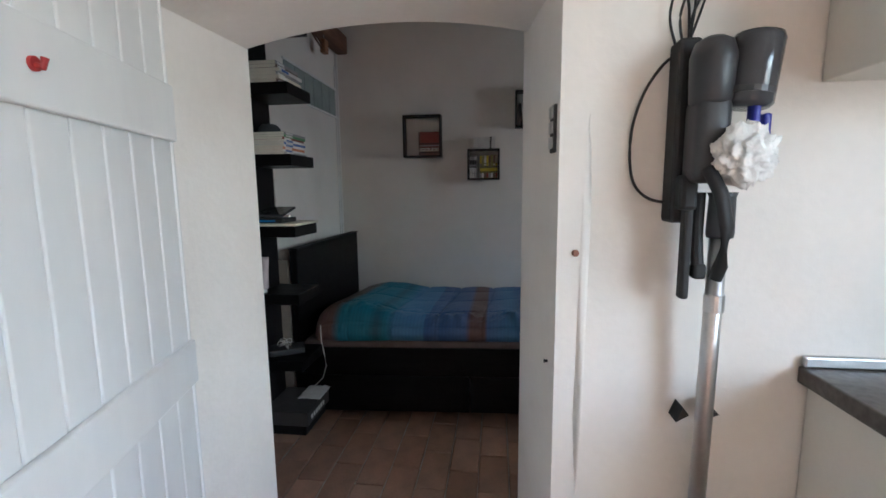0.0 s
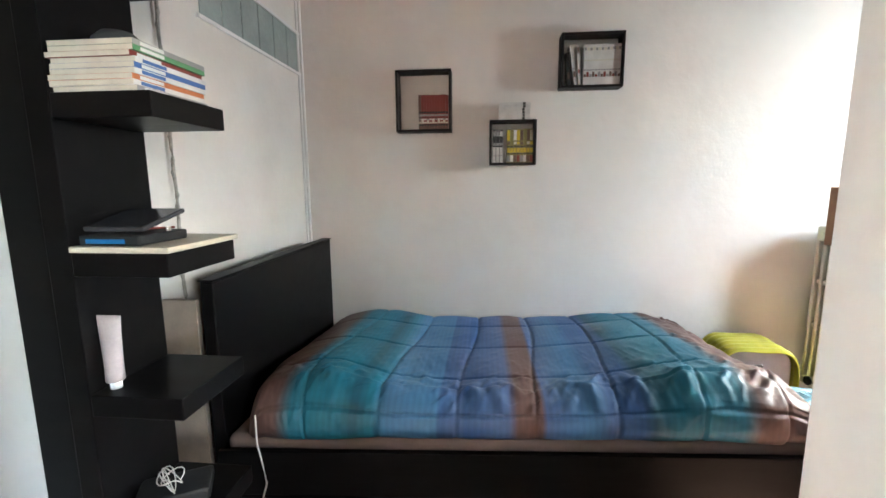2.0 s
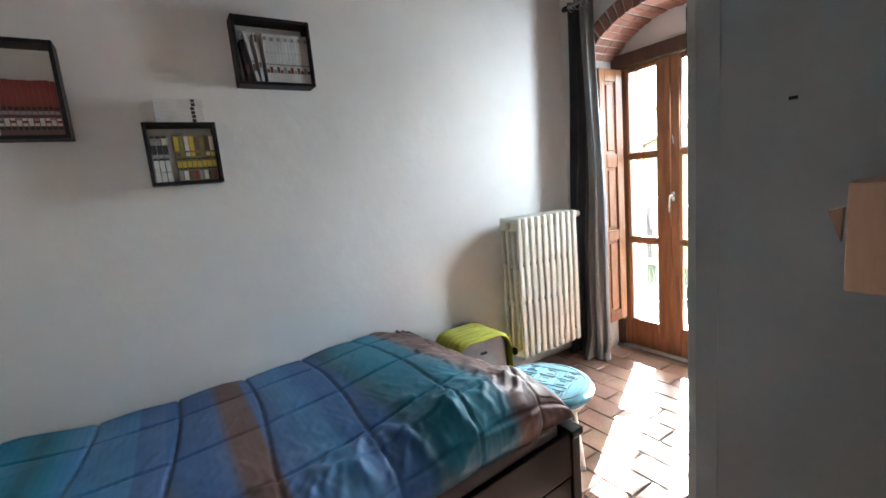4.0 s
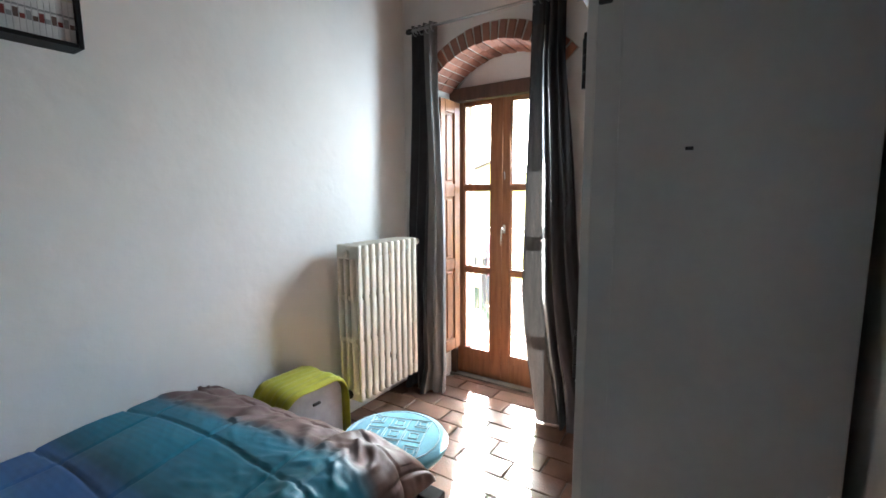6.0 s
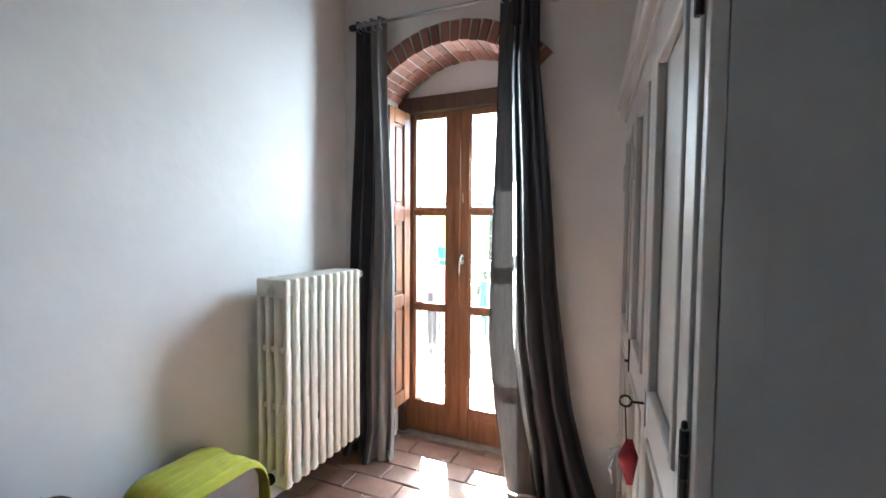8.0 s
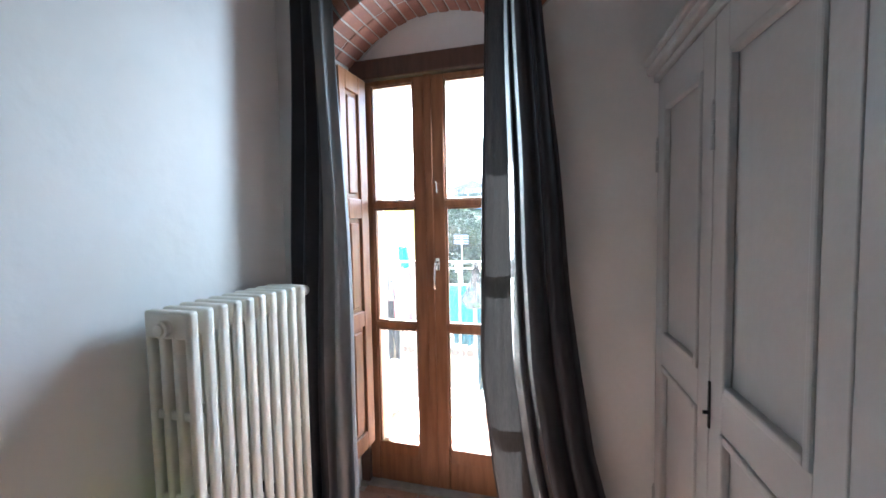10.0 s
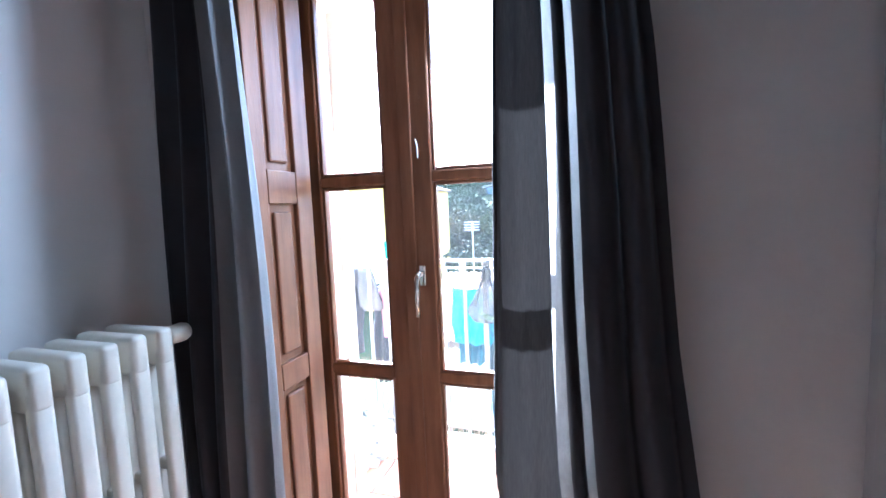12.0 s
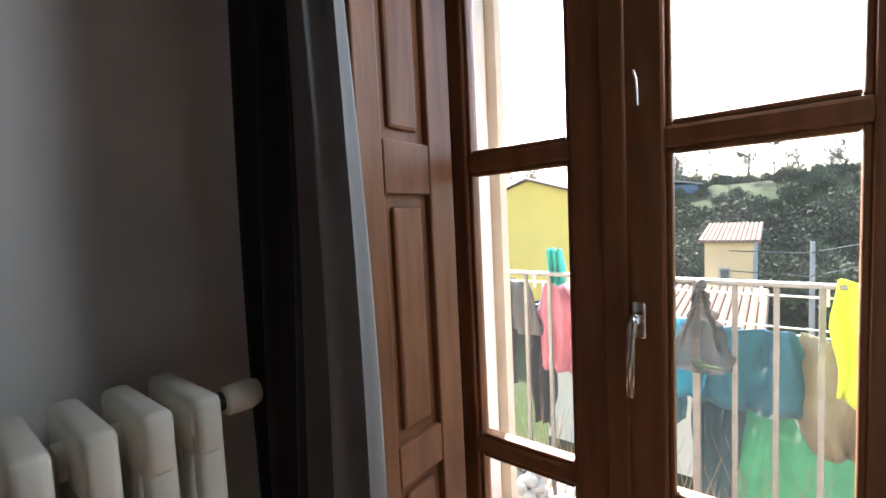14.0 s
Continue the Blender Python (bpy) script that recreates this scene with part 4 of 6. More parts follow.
# shelf with yellow spines, and three black and white ones
for i in range(3):
    x = 0.119 + i * 0.021
    standing_book(x, x + 0.0195, yb, yb + 0.07, 1.5175, 1.5175 + 0.192, "black", ((0.0, 0.47, "white"), (0.20, 0.23, "grey"), (0.52, 0.60, "grey"), (0.80, 0.95, "white" if i == 2 else "grey")))
for i in range(8):
    x = 0.204 + i * 0.0193
    standing_book(x, x + 0.0185, yb, yb + 0.07, 1.5175, 1.5175 + 0.192 + rnd.uniform(0, 0.004), "olive", ((0.02, 0.22, ("grey", "white", "brown", "red")[i % 4]), (0.25, 0.28, "black"), (0.30, 0.43, "yellow"), (0.47, 0.50, "black"), (0.54, 0.62, ("brown", "olive", "cream", "yellow")[i % 4]), (0.66, 0.97, ("yellow", "olive", "white", "yellow", "brown", "olive", "brown", "cream")[i])))
# white comics, with two leaning ones and a dark one at their end
standing_book(0.548, 0.566, yb + 0.006, yb + 0.07, 1.9495, 1.9495 + 0.185, "black", ((0.2, 0.4, "brown"),), -5)
standing_book(0.583, 0.597, yb, yb + 0.07, 1.9495, 1.9495 + 0.22, "white", ((0.22, 0.36, "brown"), (0.40, 0.43, "grey")), -9)
standing_book(0.606, 0.618, yb, yb + 0.07, 1.9495, 1.9495 + 0.22, "white", ((0.3, 0.4, "red"), (0.80, 0.95, "brown")), -4)
for i in range(13):
    x = 0.632 + i * 0.0158
    standing_book(x, x + 0.0150, yb, yb + 0.07, 1.9495, 1.9495 + 0.22 + rnd.uniform(-0.002, 0.002), "white", ((0.20, 0.27 + 0.06 * (i % 2), ("brown", "red", "grey")[i % 3]), (0.36, 0.39, "grey"), (0.60, 0.63, "cream"), (0.86, 0.93, "cream" if i % 2 else "grey")))
# pile lying on the small cube
for i in range(6):
    b = thing("book", (0.245, 3.74, 1.766 + i * 0.0165), "white paperback lying in a pile on the cube shelf", "book", "books piled on the small cube shelf")
    z = 1.7655 + i * 0.0165
    dx = rnd.uniform(-0.003, 0.003)
    part("cover", merge(block(0.155 + dx, 0.335 + dx, 3.70, 3.775, z, z + 0.0012), block(0.155 + dx, 0.335 + dx, 3.70, 3.775, z + 0.0143, z + 0.0155), block(0.155 + dx, 0.335 + dx, 3.70, 3.7012, z + 0.0012, z + 0.0143)), COVERS["white"], b)
    part("paper_block", block(0.157 + dx, 0.333 + dx, 3.7012, 3.773, z + 0.0012, z + 0.0143), PAPER, b)
    part("spine_print", block(0.29 + dx, 0.305 + dx, 3.6993, 3.70, z + 0.001, z + 0.0145), COVERS["black"], b)

# shelf tower: magazines, cap, player, board, cream tube, cable, box
S = [z + 0.0555 for z in SHELVES]


def magazine(z, cover, dx, dy, label, top, group):
    b = thing("magazine", (-0.76, 2.05, z), label, "magazine", group)
    x0, x1, y0, y1 = -0.862 + dx, -0.665 + dx, 1.936 + dy, 2.17 + dy
    part("cover", merge(block(x0, x1, y0, y1, z, z + 0.0005), block(x0, x1, y0, y1, z + top - 0.0005, z + top), block(x1 - 0.001, x1, y0, y1, z + 0.0005, z + top - 0.0005)), COVERS[cover], b)
    part("paper_block", block(x0 + 0.002, x1 - 0.0012, y0 - 0.0008, y1 - 0.001, z + 0.0006, z + top - 0.0006), PAPER, b)
    part("spine_print", block(x1, x1 + 0.0006, y0 + 0.02, y0 + 0.09, z + 0.002, z + top - 0.002), COVERS["white" if cover != "white" else "blue"], b)


z = S[4]
for i, c in enumerate(("grey", "white", "orange", "white", "blue", "white", "red", "green", "grey")):
    magazine(z, c, rnd.uniform(-0.004, 0.004), rnd.uniform(-0.004, 0.004), "magazine with a coloured spine in a pile", 0.0115, "magazines piled on the shelf tower")
    z += 0.0117
cap_z = z
z = S[5]
for i, c in enumerate(("brown", "cream", "grey", "white", "brown", "grey")):
    magazine(z, c, rnd.uniform(-0.02, 0.0), rnd.uniform(-0.004, 0.004), "worn magazine in a pile on the upper shelf", 0.016, "magazines piled on the upper shelf")
    z += 0.0163
CAP = plain("dark_felt", (0.05, 0.05, 0.052), 0.95)
bm = lathe([(0.055, 0.0), (0.058, 0.012), (0.052, 0.035), (0.034, 0.052), (0.006, 0.058)], pose(-0.80, 2.06, cap_z, 0, 0, 0), 20)
bm = merge(bm, prism([(-0.745 + 0.05 * math.cos(a), 2.06 + 0.045 * math.sin(a)) for a in [math.pi * (k / 10 - 0.5) for k in range(11)]], "z", cap_z, cap_z + 0.004))
single("cap", bm, CAP, "dark grey felt cap lying on the magazines", "cap", smooth=True)
single("drawing_board", block(-0.863, -0.622, 1.925, 2.20, S[3], S[3] + 0.014, 0.003), COVERS["cream"], "cream board lying on a shelf", "board")
pl = thing("record_player", (-0.78, 2.04, S[3] + 0.015), "small black portable player with its lid open", "player")
zz = S[3] + 0.0145
part("base", block(-0.85, -0.70, 1.94, 2.10, zz, zz + 0.024, 0.005), BLACK_RUBBER, pl)
part("blue_trim", block(-0.83, -0.735, 1.937, 1.94, zz + 0.006, zz + 0.016, 0.0012), plain("bright_blue_trim", (0.01, 0.16, 0.42), 0.3), pl, "bright blue trim strip")
part("lid", block(-0.075, 0.075, 0.0, 0.15, 0, 0.012, 0.004, pose(-0.775, 1.955, zz + 0.03, 14, 0, 0)), SMOKED, pl)
part("knob", lathe([(0.008, 0), (0.008, 0.01)], pose(-0.715, 2.05, zz + 0.024)), CHROME, pl)
part("tone_arm", tube([(-0.72, 2.08, zz + 0.03), (-0.76, 2.0, zz + 0.032)], 0.003, 6), COVERS["red"], pl)

tb = thing("cream_tube", (-0.835, 1.975, S[2]), "pearly plastic cream tube standing on its cap", "tube")
part("cap", lathe([(0.013, 0), (0.013, 0.018), (0.011, 0.02)], pose(-0.835, 1.975, S[2])), WHITE_PAINT, tb, "white screw cap", True)
bm = bmesh.new()
rings = []
for k in range(9):
    v = k / 8
    a, b = 0.020 + 0.014 * v, 0.020 * (1 - v) + 0.0012
    rings.append([bm.verts.new((-0.835 + a * math.cos(q) * 1.0, 1.975 + b * math.sin(q), S[2] + 0.02 + 0.165 * v)) for q in [2 * math.pi * i / 16 for i in range(16)]])
for r0, r1 in zip(rings, rings[1:]):
    for i in range(16):
        bm.faces.new((r0[i], r0[(i + 1) % 16], r1[(i + 1) % 16], r1[i]))
bm.faces.new(rings[0][::-1])
bm.faces.new(rings[-1])
part("body", bm, plain("pearl_pink_plastic", (0.58, 0.50, 0.50), 0.3), tb, smooth=True)

single("router_box", block(-0.09, 0.09, -0.055, 0.055, 0, 0.035, 0.008, pose(-0.77, 2.05, S[1], 0, 0, 28)), BLACK_RUBBER, "small black box lying on a shelf", "box")
coil = []
for i in range(70):
    a = i * 0.42
    coil.append((-0.78 + (0.035 + 0.012 * math.sin(i * 0.3)) * math.cos(a) + 0.02 * math.sin(i * 0.11), 2.04 + 0.03 * math.sin(a * 0.9), S[1] + 0.055 + 0.018 * math.sin(a * 1.3 + i * 0.05)))
single("earphone_cable", tube(coil, 0.0016, 6), WHITE_CABLE, "tangled white cable lying on a small black box", "cable", smooth=True)
bx = thing("game_box", (-0.74, 2.06, S[0]), "dark printed cardboard game box on the lowest shelf", "box")
part("carton", block(-0.863, -0.615, 1.92, 2.21, S[0], S[0] + 0.075, 0.003), COVERS["black"], bx)
for i in range(6):
    part("print_bar", block(-0.614, -0.6135, 1.965 + i * 0.03, 1.985 + i * 0.03, S[0] + 0.02, S[0] + 0.045), COVERS["white"], bx, "unreadable white lettering bar")
bag = bmesh.new()
bmesh.ops.create_grid(bag, x_segments=14, y_segments=10, size=0.5)
for vtx in bag.verts:
    x, y = vtx.co.x, vtx.co.y
    vtx.co = Vector((-0.67 + 0.13 * x, 2.14 + 0.16 * y, S[0] + 0.086 + 0.010 * noise.noise(Vector((x * 6, y * 6, 3))) - 0.006 * abs(x)))
ob = single("plastic_bag", bag, plain("clear_crinkled_film", (0.55, 0.55, 0.57), 0.25), "crinkled clear plastic bag lying on the game box", "bag", smooth=True)
ob.modifiers.new("thickness", "SOLIDIFY").thickness = 0.0015

# west wall: glass strip, cord, corner moulding, board behind the headboard, hanging ornament
gs = thing("glass_block_strip", (WX, 3.27, 2.07), "row of pale green glass panes high in the partition", "glass strip")
GREEN_GLASS = material("ribbed_pale_glass", (0.36, 0.43, 0.42), 0.18, vary=0.1, scale=5, fine=60, bump=0.2)
for i in range(6):
    y = 2.805 + i * 0.159
    part("pane", block(WX, WX + 0.006, y + 0.004, y + 0.155, 2.078, 2.30, 0.002), GREEN_GLASS, gs)
part("frame", merge(block(WX, WX + 0.012, 2.79, 3.77, 2.30, 2.315), block(WX, WX + 0.012, 2.79, 3.77, 2.062, 2.077)), WHITE_PAINT, gs)
single("corner_moulding", merge(block(WX, WX + 0.022, NY - 0.022, NY, 0.0, 2.64, 0.006), block(WX, WX + 0.012, NY - 0.05, NY - 0.03, 0, 2.5, 0.004)), WHITE_PAINT, "white timber moulding in the wall corner", "moulding")
cord = []
for i in range(60):
    cord.append((WX + 0.018 + 0.003 * math.sin(i * 0.7), 2.55 + 0.004 * math.sin(i * 0.23), 0.10 + i * 0.042))
single("rope", merge(tube(cord, 0.006, 8), tube([(a + 0.006 * math.sin(i * 2.1), b + 0.006 * math.cos(i * 2.1), c) for i, (a, b, c) in enumerate(cord)], 0.005, 6)), ROPE, "twisted pale rope hanging down the partition", "rope", smooth=True)
single("plywood_board", block(WX + 0.002, -0.945, 2.44, 2.462, 0.02, 0.99, 0.002), plain("dusty_beige_board", (0.26, 0.21, 0.17), 0.7), "dusty beige board behind the headboard", "board")
hg = thing("hanging_ornament", (-0.98, 3.28, 2.50), "small wooden ornament hung by strings from a beam", "ornament")
part("wooden_block", block(-1.0, -0.955, 3.26, 3.33, 2.475, 2.575, 0.006), material("orange_pine", (0.33, 0.16, 0.07), 0.6, vary=0.1, scale=8), hg)
part("string", tube([(-0.978, 3.295, 2.57), (-0.978, 3.295, 2.66)], 0.002, 6), ROPE, hg)
part("stick", merge(tube([(-0.98, 3.25, 2.53), (-1.0, 3.10, 2.62)], 0.006, 8), tube([(-0.98, 3.25, 2.50), (-1.01, 3.08, 2.60)], 0.006, 8)), BEAM_WOOD, hg)
single("bed_cable", tube([(-0.72, 2.38, 0.60), (-0.715, 2.37, 0.50), (-0.70, 2.37, 0.42), (-0.695, 2.38, 0.34), (-0.72, 2.38, 0.26), (-0.79, 2.37, 0.19)], 0.003, 8), WHITE_CABLE, "thin white cable hanging down beside the bed", "cable", smooth=True)

# round stool with a plush cushion
st = thing("stool", (1.49, 2.88, 0), "low white round stool", "stool")
part("seat", lathe([(0.17, 0), (0.19, 0.006), (0.19, 0.022), (0.17, 0.03)], pose(1.49, 2.88, 0.37), 32), WHITE_PAINT, st, smooth=True)
for k in range(4):
    a = math.pi / 4 + k * math.pi / 2
    part("leg", tube([(1.49 + 0.12 * math.cos(a), 2.88 + 0.12 * math.sin(a), 0.37), (1.49 + 0.16 * math.cos(a), 2.88 + 0.16 * math.sin(a), 0.0)], 0.014, 10), WHITE_PAINT, st, smooth=True)
cu = thing("cushion", (1.49, 2.88, 0.40), "round light blue plush cushion with a pale geometric pattern", "cushion")
part("pad", lathe([(0.19, 0.0), (0.217, 0.010), (0.224, 0.026), (0.215, 0.042), (0.18, 0.051), (0.10, 0.055), (0.0, 0.056)], pose(1.49, 2.88, 0.401), 48), LIGHT_BLUE, cu, smooth=True)


def cushion_line(pts, closed=False):
    m = pose(1.49, 2.88, 0.0, 0, 0, 20)
    out = []
    n = len(pts)
    for i in range(n if closed else n - 1):
        a, b = Vector(pts[i]), Vector(pts[(i + 1) % n])
        for k in range(4):
            out.append(a.lerp(b, k / 4))
    if not closed:
        out.append(Vector(pts[-1]))
    res = []
    for p in out:
        r = p.length
        h = 0.0565 if r < 0.10 else 0.0565 - 0.0045 * (r - 0.10) / 0.08 - (0.006 * (r - 0.18) / 0.03 if r > 0.18 else 0)
        res.append(m @ Vector((p.x, p.y, 0.401 + h)))
    return tube(res, 0.0028, 5, closed)


lines = [cushion_line([(0.19 * math.cos(a), 0.19 * math.sin(a)) for a in [2 * math.pi * k / 24 for k in range(24)]], True)]
for cx in (-0.085, 0.0, 0.085):
    for cy in (-0.085, 0.0, 0.085):
        if abs(cx) + abs(cy) < 0.16:
            for r in (0.038, 0.018):
                lines.append(cushion_line([(cx - r, cy - r), (cx + r, cy - r), (cx + r, cy + r), (cx - r, cy + r)], True))
for s in (-1, 1):
    lines.append(cushion_line([(s * 0.125, -0.10), (s * 0.125, 0.10)]))
    lines.append(cushion_line([(-0.10, s * 0.125), (0.10, s * 0.125)]))
    for q in (-1, 1):
        for r in (0.03, 0.015):
            lines.append(cushion_line([(s * 0.10 - r, q * 0.10 - r), (s * 0.10 + r, q * 0.10 - r), (s * 0.10 + r, q * 0.10 + r), (s * 0.10 - r, q * 0.10 + r)], True))
part("pattern", merge(*lines), PALE_LINE, cu, "pale woven pattern lines")

# grey case wrapped in a yellow cloth, between bed and radiator
cs = thing("storage_case", (1.60, 3.58, 0), "rounded grey storage case standing by the wall", "case")
prof = [(1.42, 0.0), (1.77, 0.0), (1.77, 0.34)] + [(1.69 + 0.08 * math.cos(a), 0.38 + 0.08 * math.sin(a)) for a in [math.pi / 2 * k / 6 for k in range(7)]] + [(1.50 + 0.08 * math.cos(a), 0.38 + 0.08 * math.sin(a)) for a in [math.pi / 2 + math.pi / 2 * k / 6 for k in range(7)]]
part("shell", prism(prof, "y", 3.48, 3.74), GREY_BOARD, cs, smooth=False)
part("clasp", block(1.575, 1.62, 3.47, 3.482, 0.37, 0.385, 0.003), BLACK_RUBBER, cs)


def draped_cloth():
    bm = bmesh.new()
    path = [(1.405, 0.18), (1.407, 0.34)] + [(1.50 + 0.095 * math.cos(a), 0.38 + 0.095 * math.sin(a)) for a in [math.pi - math.pi / 2 * k / 6 for k in range(7)]] + [(1.595, 0.478)] + [(1.69 + 0.095 * math.cos(a), 0.38 + 0.095 * math.sin(a)) for a in [math.pi / 2 - math.pi / 2 * k / 6 for k in range(7)]] + [(1.785, 0.32), (1.788, 0.20), (1.79, 0.08)]
    rows = []
    for i, (x, z) in enumerate(path):
        row = []
        for j in range(25):
            v = j / 24
            y = 3.45 + v * 0.28
            fold = 0.007 * math.sin(v * 40 + 0.4 * i) * (1 - 0.5 * v) + 0.01 * noise.noise(Vector((x * 9, y * 14, z * 9)))
            sag = -0.05 * max(0, 0.25 - v) * (1.2 if 4 < i < 16 else 0.3)
            c = Vector((1.60, 0, 0.25))
            d = (Vector((x, 0, z)) - c).normalized()
            row.append(bm.verts.new((x + d.x * (0.006 + fold), y, z + d.z * (0.006 + fold) + sag)))
        rows.append(row)
    for a, b in zip(rows, rows[1:]):
        for k in range(24):
            bm.faces.new((a[k], a[k + 1], b[k + 1], b[k]))
    ob = single("yellow_cloth", bm, YELLOW_CLOTH, "acid yellow stretch cloth pulled over the grey case", "cloth", smooth=True)
    ob.modifiers.new("thickness", "SOLIDIFY").thickness = 0.004


draped_cloth()

# wooden tool holder on the wall beside the wardrobe
wh = thing("wooden_wall_holder", (0.52, 1.57, 1.30), "curved plywood holder with a black back on the wall", "wall holder")
part("back", block(0.463, 0.53, 1.5485, 1.5605, 1.300, 1.391, 0.004), BLACK_RUBBER, wh, "black back")
part("panel", prism([(0.462, 1.561)] + [(0.462 + 0.067 * k / 8, 1.583 + 0.006 * math.sin(math.pi * k / 8)) for k in range(9)] + [(0.529, 1.561)], "z", 1.322, 1.388), PLY, wh, "curved plywood front")
part("flap", prism([(1.589, 1.372), (1.597, 1.370), (1.590, 1.350)], "x", 0.478, 0.482), PLY, wh)

# red felt heart on the wardrobe key
M = pose(1.22, 2.078, 0, 0, 0, 4.5)
ht = thing("key_pendant", M @ Vector((0.505, 0.05, 0.755)), "red felt heart with white ribbon hung on the key", "pendant")
bm = bmesh.new()
n = 28
front, backv = [], []
for k in range(n):
    a = 2 * math.pi * k / n
    hx = 16 * math.sin(a) ** 3 / 16 * 0.045
    hz = (13 * math.cos(a) - 5 * math.cos(2 * a) - 2 * math.cos(3 * a) - math.cos(4 * a)) / 16 * 0.06
    front.append(bm.verts.new(M @ Vector((0.508 + hx, 0.042, 0.785 + hz))))
    backv.append(bm.verts.new(M @ Vector((0.508 + hx, 0.028, 0.785 + hz))))
cf, cb = bm.verts.new(M @ Vector((0.508, 0.066, 0.795))), bm.verts.new(M @ Vector((0.508, 0.016, 0.795)))
for k in range(n):
    q = (k + 1) % n
    bm.faces.new((front[k], front[q], cf))
    bm.faces.new((backv[q], backv[k], cb))
    bm.faces.new((front[q], front[k], backv[k], backv[q]))
bmesh.ops.recalc_face_normals(bm, faces=bm.faces[:])
part("heart", bm, RED_FELT, ht, smooth=True)
part("cord", tube([M @ Vector((0.508, 0.05, 0.927)), M @ Vector((0.508, 0.045, 0.83))], 0.002, 6), BLACK_IRON, ht)
part("ribbon", merge(*[tube([M @ Vector((0.495, 0.06, 0.825)), M @ Vector((0.48 - 0.01 * k, 0.085, 0.82 - 0.02 * k)), M @ Vector((0.478, 0.08, 0.775 - 0.02 * k))], 0.004, 6) for k in range(3)]), COVERS["white"], ht, "white ribbon")

# hooks over the top of the wardrobe's side
for dy in (-0.04, -0.145):
    hk = thing("over_door_hook", M @ Vector((0.0, dy, 1.865)), "black and steel hook clipped to the wardrobe", "hook", "hooks on the wardrobe side")
    part("clip", block(-0.014, -0.002, dy - 0.014, dy + 0.014, 1.825, 1.865, 0.003, M), BLACK_RUBBER, hk)
    part("arm", tube([M @ Vector((-0.012, dy, 1.85)), M @ Vector((-0.04, dy + 0.01, 1.855)), M @ Vector((-0.05, dy + 0.012, 1.87))], 0.004, 8), CHROME, hk)

sk = thing("wall_socket", (2.73, 3.50, 0.05), "small white plug beside the curtain on the floor", "plug")
part("plug_body", block(2.70, 2.745, 3.435, 3.46, 0.001, 0.05, 0.006), WHITE_PAINT, sk)


# ---- balcony ----
RAIL_PAINT = material("grey_rail_paint", (0.20, 0.20, 0.20), 0.55, metal=0.2, vary=0.12, scale=15, bump=0.15)
BALCONY_TILE = material("orange_balcony_tile", (0.44, 0.20, 0.11), 0.6, vary=0.1, scale=6, fine=60, bump=0.2, per_object=0.12)
CREAM_RENDER = material("cream_facade_render", (0.62, 0.53, 0.40), 0.9, vary=0.06, scale=5, fine=60, bump=0.4)
structure("balcony_slab", block(3.33, 4.36, 1.2, 5.6, -0.25, -0.052), MORTAR, "concrete balcony slab", "balcony")
structure("facade", merge(block(3.325, 3.36, 0.0, 2.60, -6.0, 3.4), block(3.325, 3.36, 3.545, 7.5, -6.0, 3.4), block(3.325, 3.36, 2.60, 3.545, 2.25, 3.4), block(3.325, 3.36, 2.60, 3.545, -6.0, -0.06)), CREAM_RENDER, "cream rendered outer wall round the window", "facade")
rail = thing("balcony_railing", (4.2, 3.4, -0.05), "grey painted iron balcony railing with upright bars", "railing")
part("top_rail", block(4.175, 4.225, 1.3, 5.5, 1.07, 1.086, 0.004), RAIL_PAINT, rail)
part("bottom_rail", block(4.188, 4.212, 1.3, 5.5, 0.07, 0.088, 0.003), RAIL_PAINT, rail)
bar_mesh = mesh_of("bar", block(-0.009, 0.009, -0.009, 0.009, -0.02, 1.07, 0.002), RAIL_PAINT)
for i in range(34):
    ob = new("bar", bar_mesh)
    ob.matrix_basis = pose(4.2, 1.36 + i * 0.1225, 0)
    ob.parent = rail
    ob.matrix_parent_inverse = rail.matrix_basis.inverted()
for y in (1.5, 3.2, 4.9):
    part("post", block(4.187, 4.213, y - 0.013, y + 0.013, -0.052, 1.069, 0.003), RAIL_PAINT, rail)


# ---- washing ----
def cloth_mat(name, c):
    m = material(name, c, 0.92, vary=0.12, scale=12, fine=260, bump=0.35, sheen=0.1)
    let_light_through(m, 0.08)
    return m


